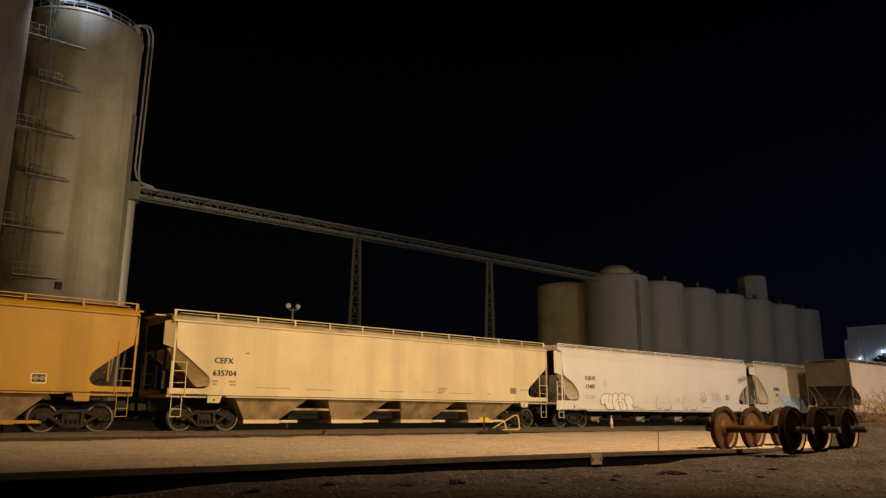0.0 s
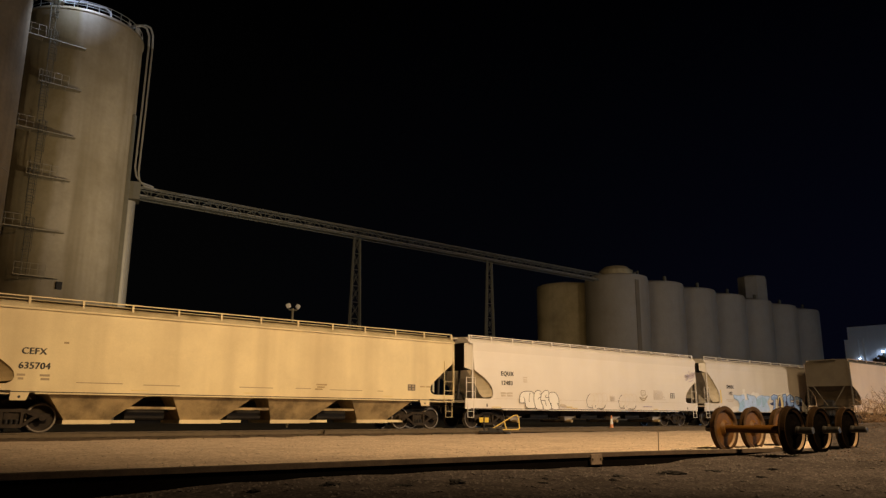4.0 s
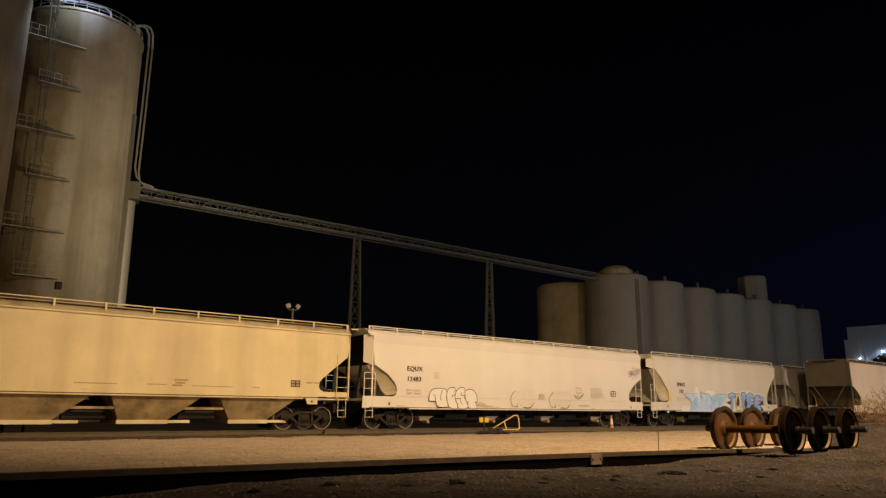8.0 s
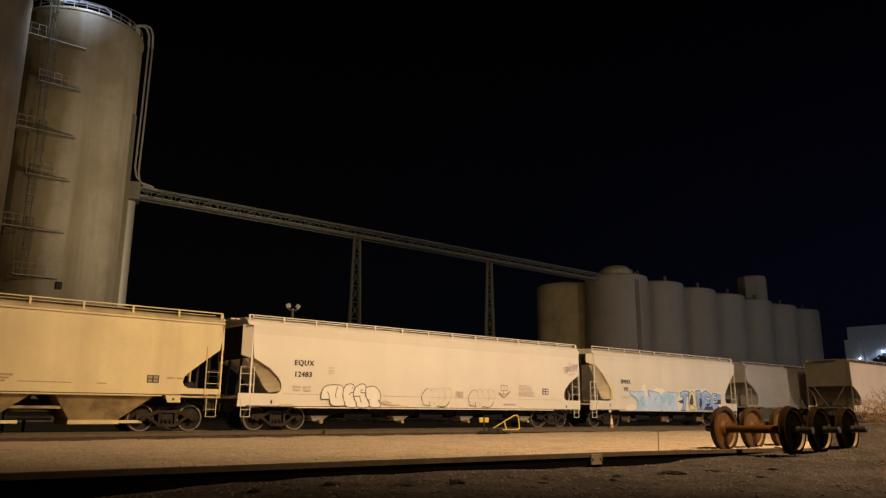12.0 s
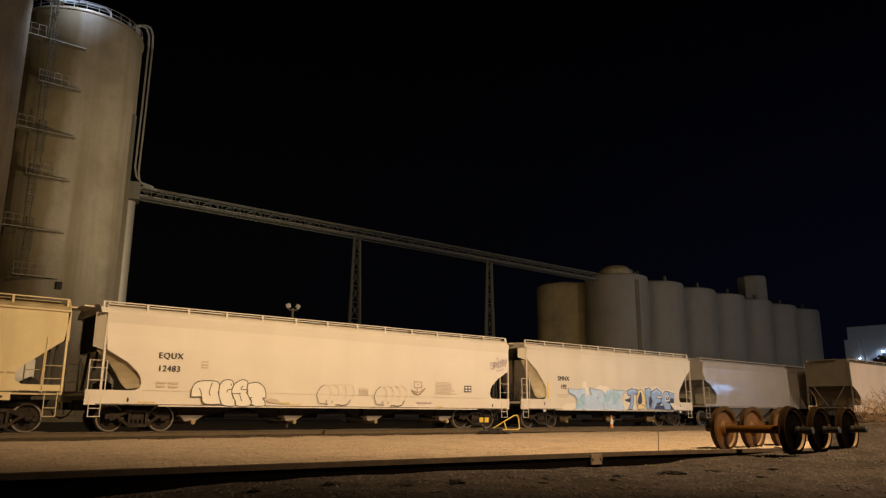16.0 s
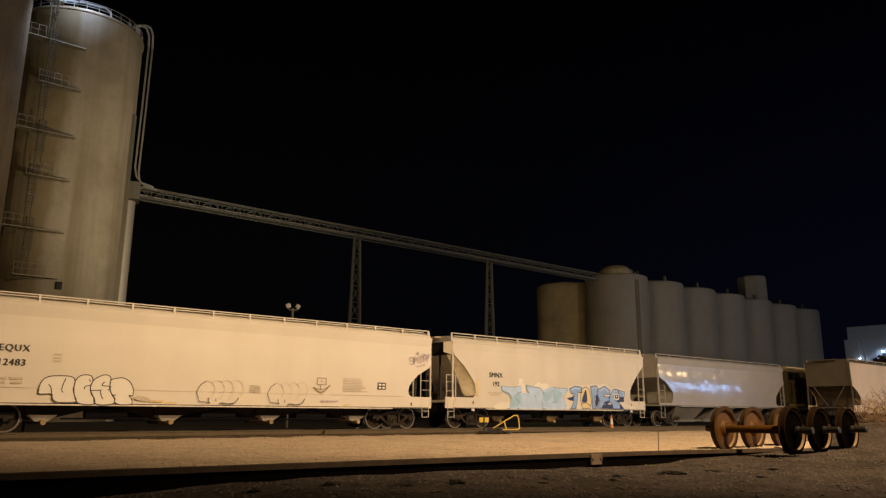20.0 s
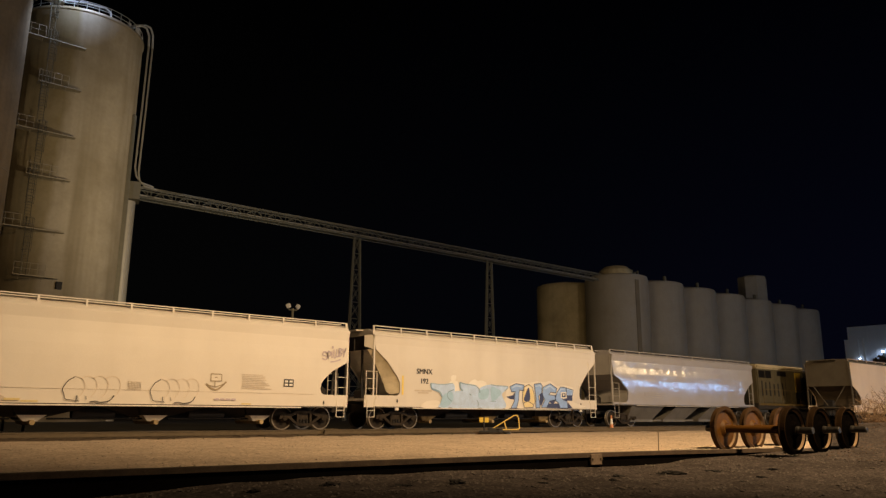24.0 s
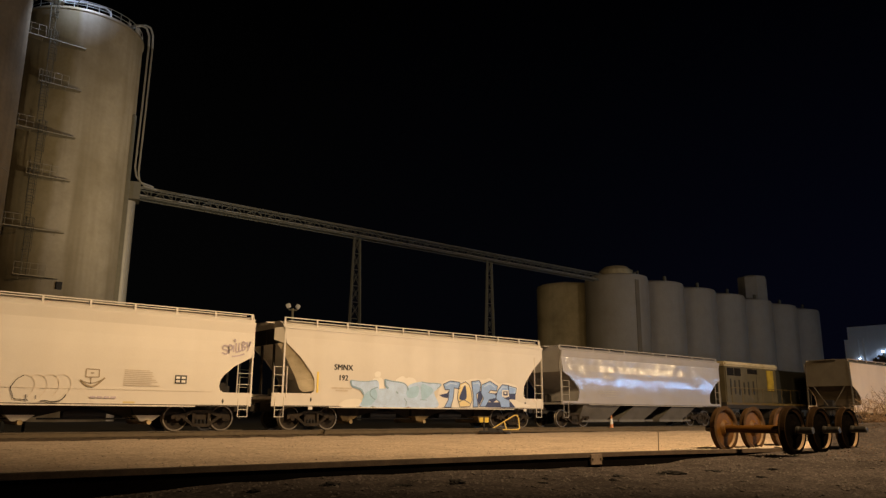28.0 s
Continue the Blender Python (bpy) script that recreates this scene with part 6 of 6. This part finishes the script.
stake.matrix_world = pose(13.4, edge_y(13.4) + 0.12, ground_z(13.4, edge_y(13.4) + 0.12) - 0.02)
tagged(stake, "thin rod in place of a crack line in the gravel", "stake")
make_switch_stand()
make_cone()
make_cabinet()
make_dry_bush((26.9, 9.7, ground_z(26.9, 9.7)), 1.0, 1.3, 34, 3)
make_dry_bush((28.0, 10.7, ground_z(28.0, 10.7)), 1.0, 1.3, 30, 8)
make_dry_bush((25.0, 8.7, ground_z(25.0, 8.7)), 0.6, 0.5, 14, 5)
make_behind()
make_big_silo()
make_bridge()
make_silo_block()
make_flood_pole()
car_orange()
car_cream()
car_white()
car_painted()
car_grey()
locomotive()
parked_car()
stones("gravel_pad_stones", "loose pale limestone chips on the gravel pad", M_STONE, 24000, lambda r: (lambda x: (x, edge_y(x) + 0.08 + 15.0 * r.random() ** 1.3))(r.uniform(-4, 40)), 0.0125, 3, True)
stones("rail_rubble", "pale broken rubble lying along the rail", M_STONE, 260, lambda r: (lambda x: (x, edge_y(x) + r.uniform(-0.02, 0.22)))(r.uniform(13.6, 17.4)), 0.045, 17)
stones("heap_stones", "loose brown stones on the ground past the wheelsets", M_STONE3, 9000, lambda r: (r.uniform(15.5, 34), r.uniform(4.5, 13)), 0.024, 7, False)
stones("cinder_stones", "loose dark stones on the cinder ground", M_STONE2, 12000, lambda r: (lambda x: (x, edge_y(x) - 0.1 - 6.5 * r.random()))(r.uniform(0, 26)), 0.026, 5)


# ---- what moves: the slowing train and its wheels ----
def travelled(t):
    return ((((2.2490e-06 * t - 1.60709e-04) * t + 4.00303e-03) * t - 5.08784e-02) * t + 1.765931) * t - 0.03991


def motions():
    stops = [0.5 * i for i in range(57)]
    for car, middle in ROLLERS:
        walk(car, [(t, pose(middle - travelled(t), TRACK_Y, 0)) for t in stops])
    turns = [0.4 * i for i in range(71)]
    for wheel, wx in SPINNERS:
        walk(wheel, [(t, pose(wx, 0, WHEEL_R, 0, -math.degrees(travelled(t) / WHEEL_R), 0)) for t in turns])


motions()
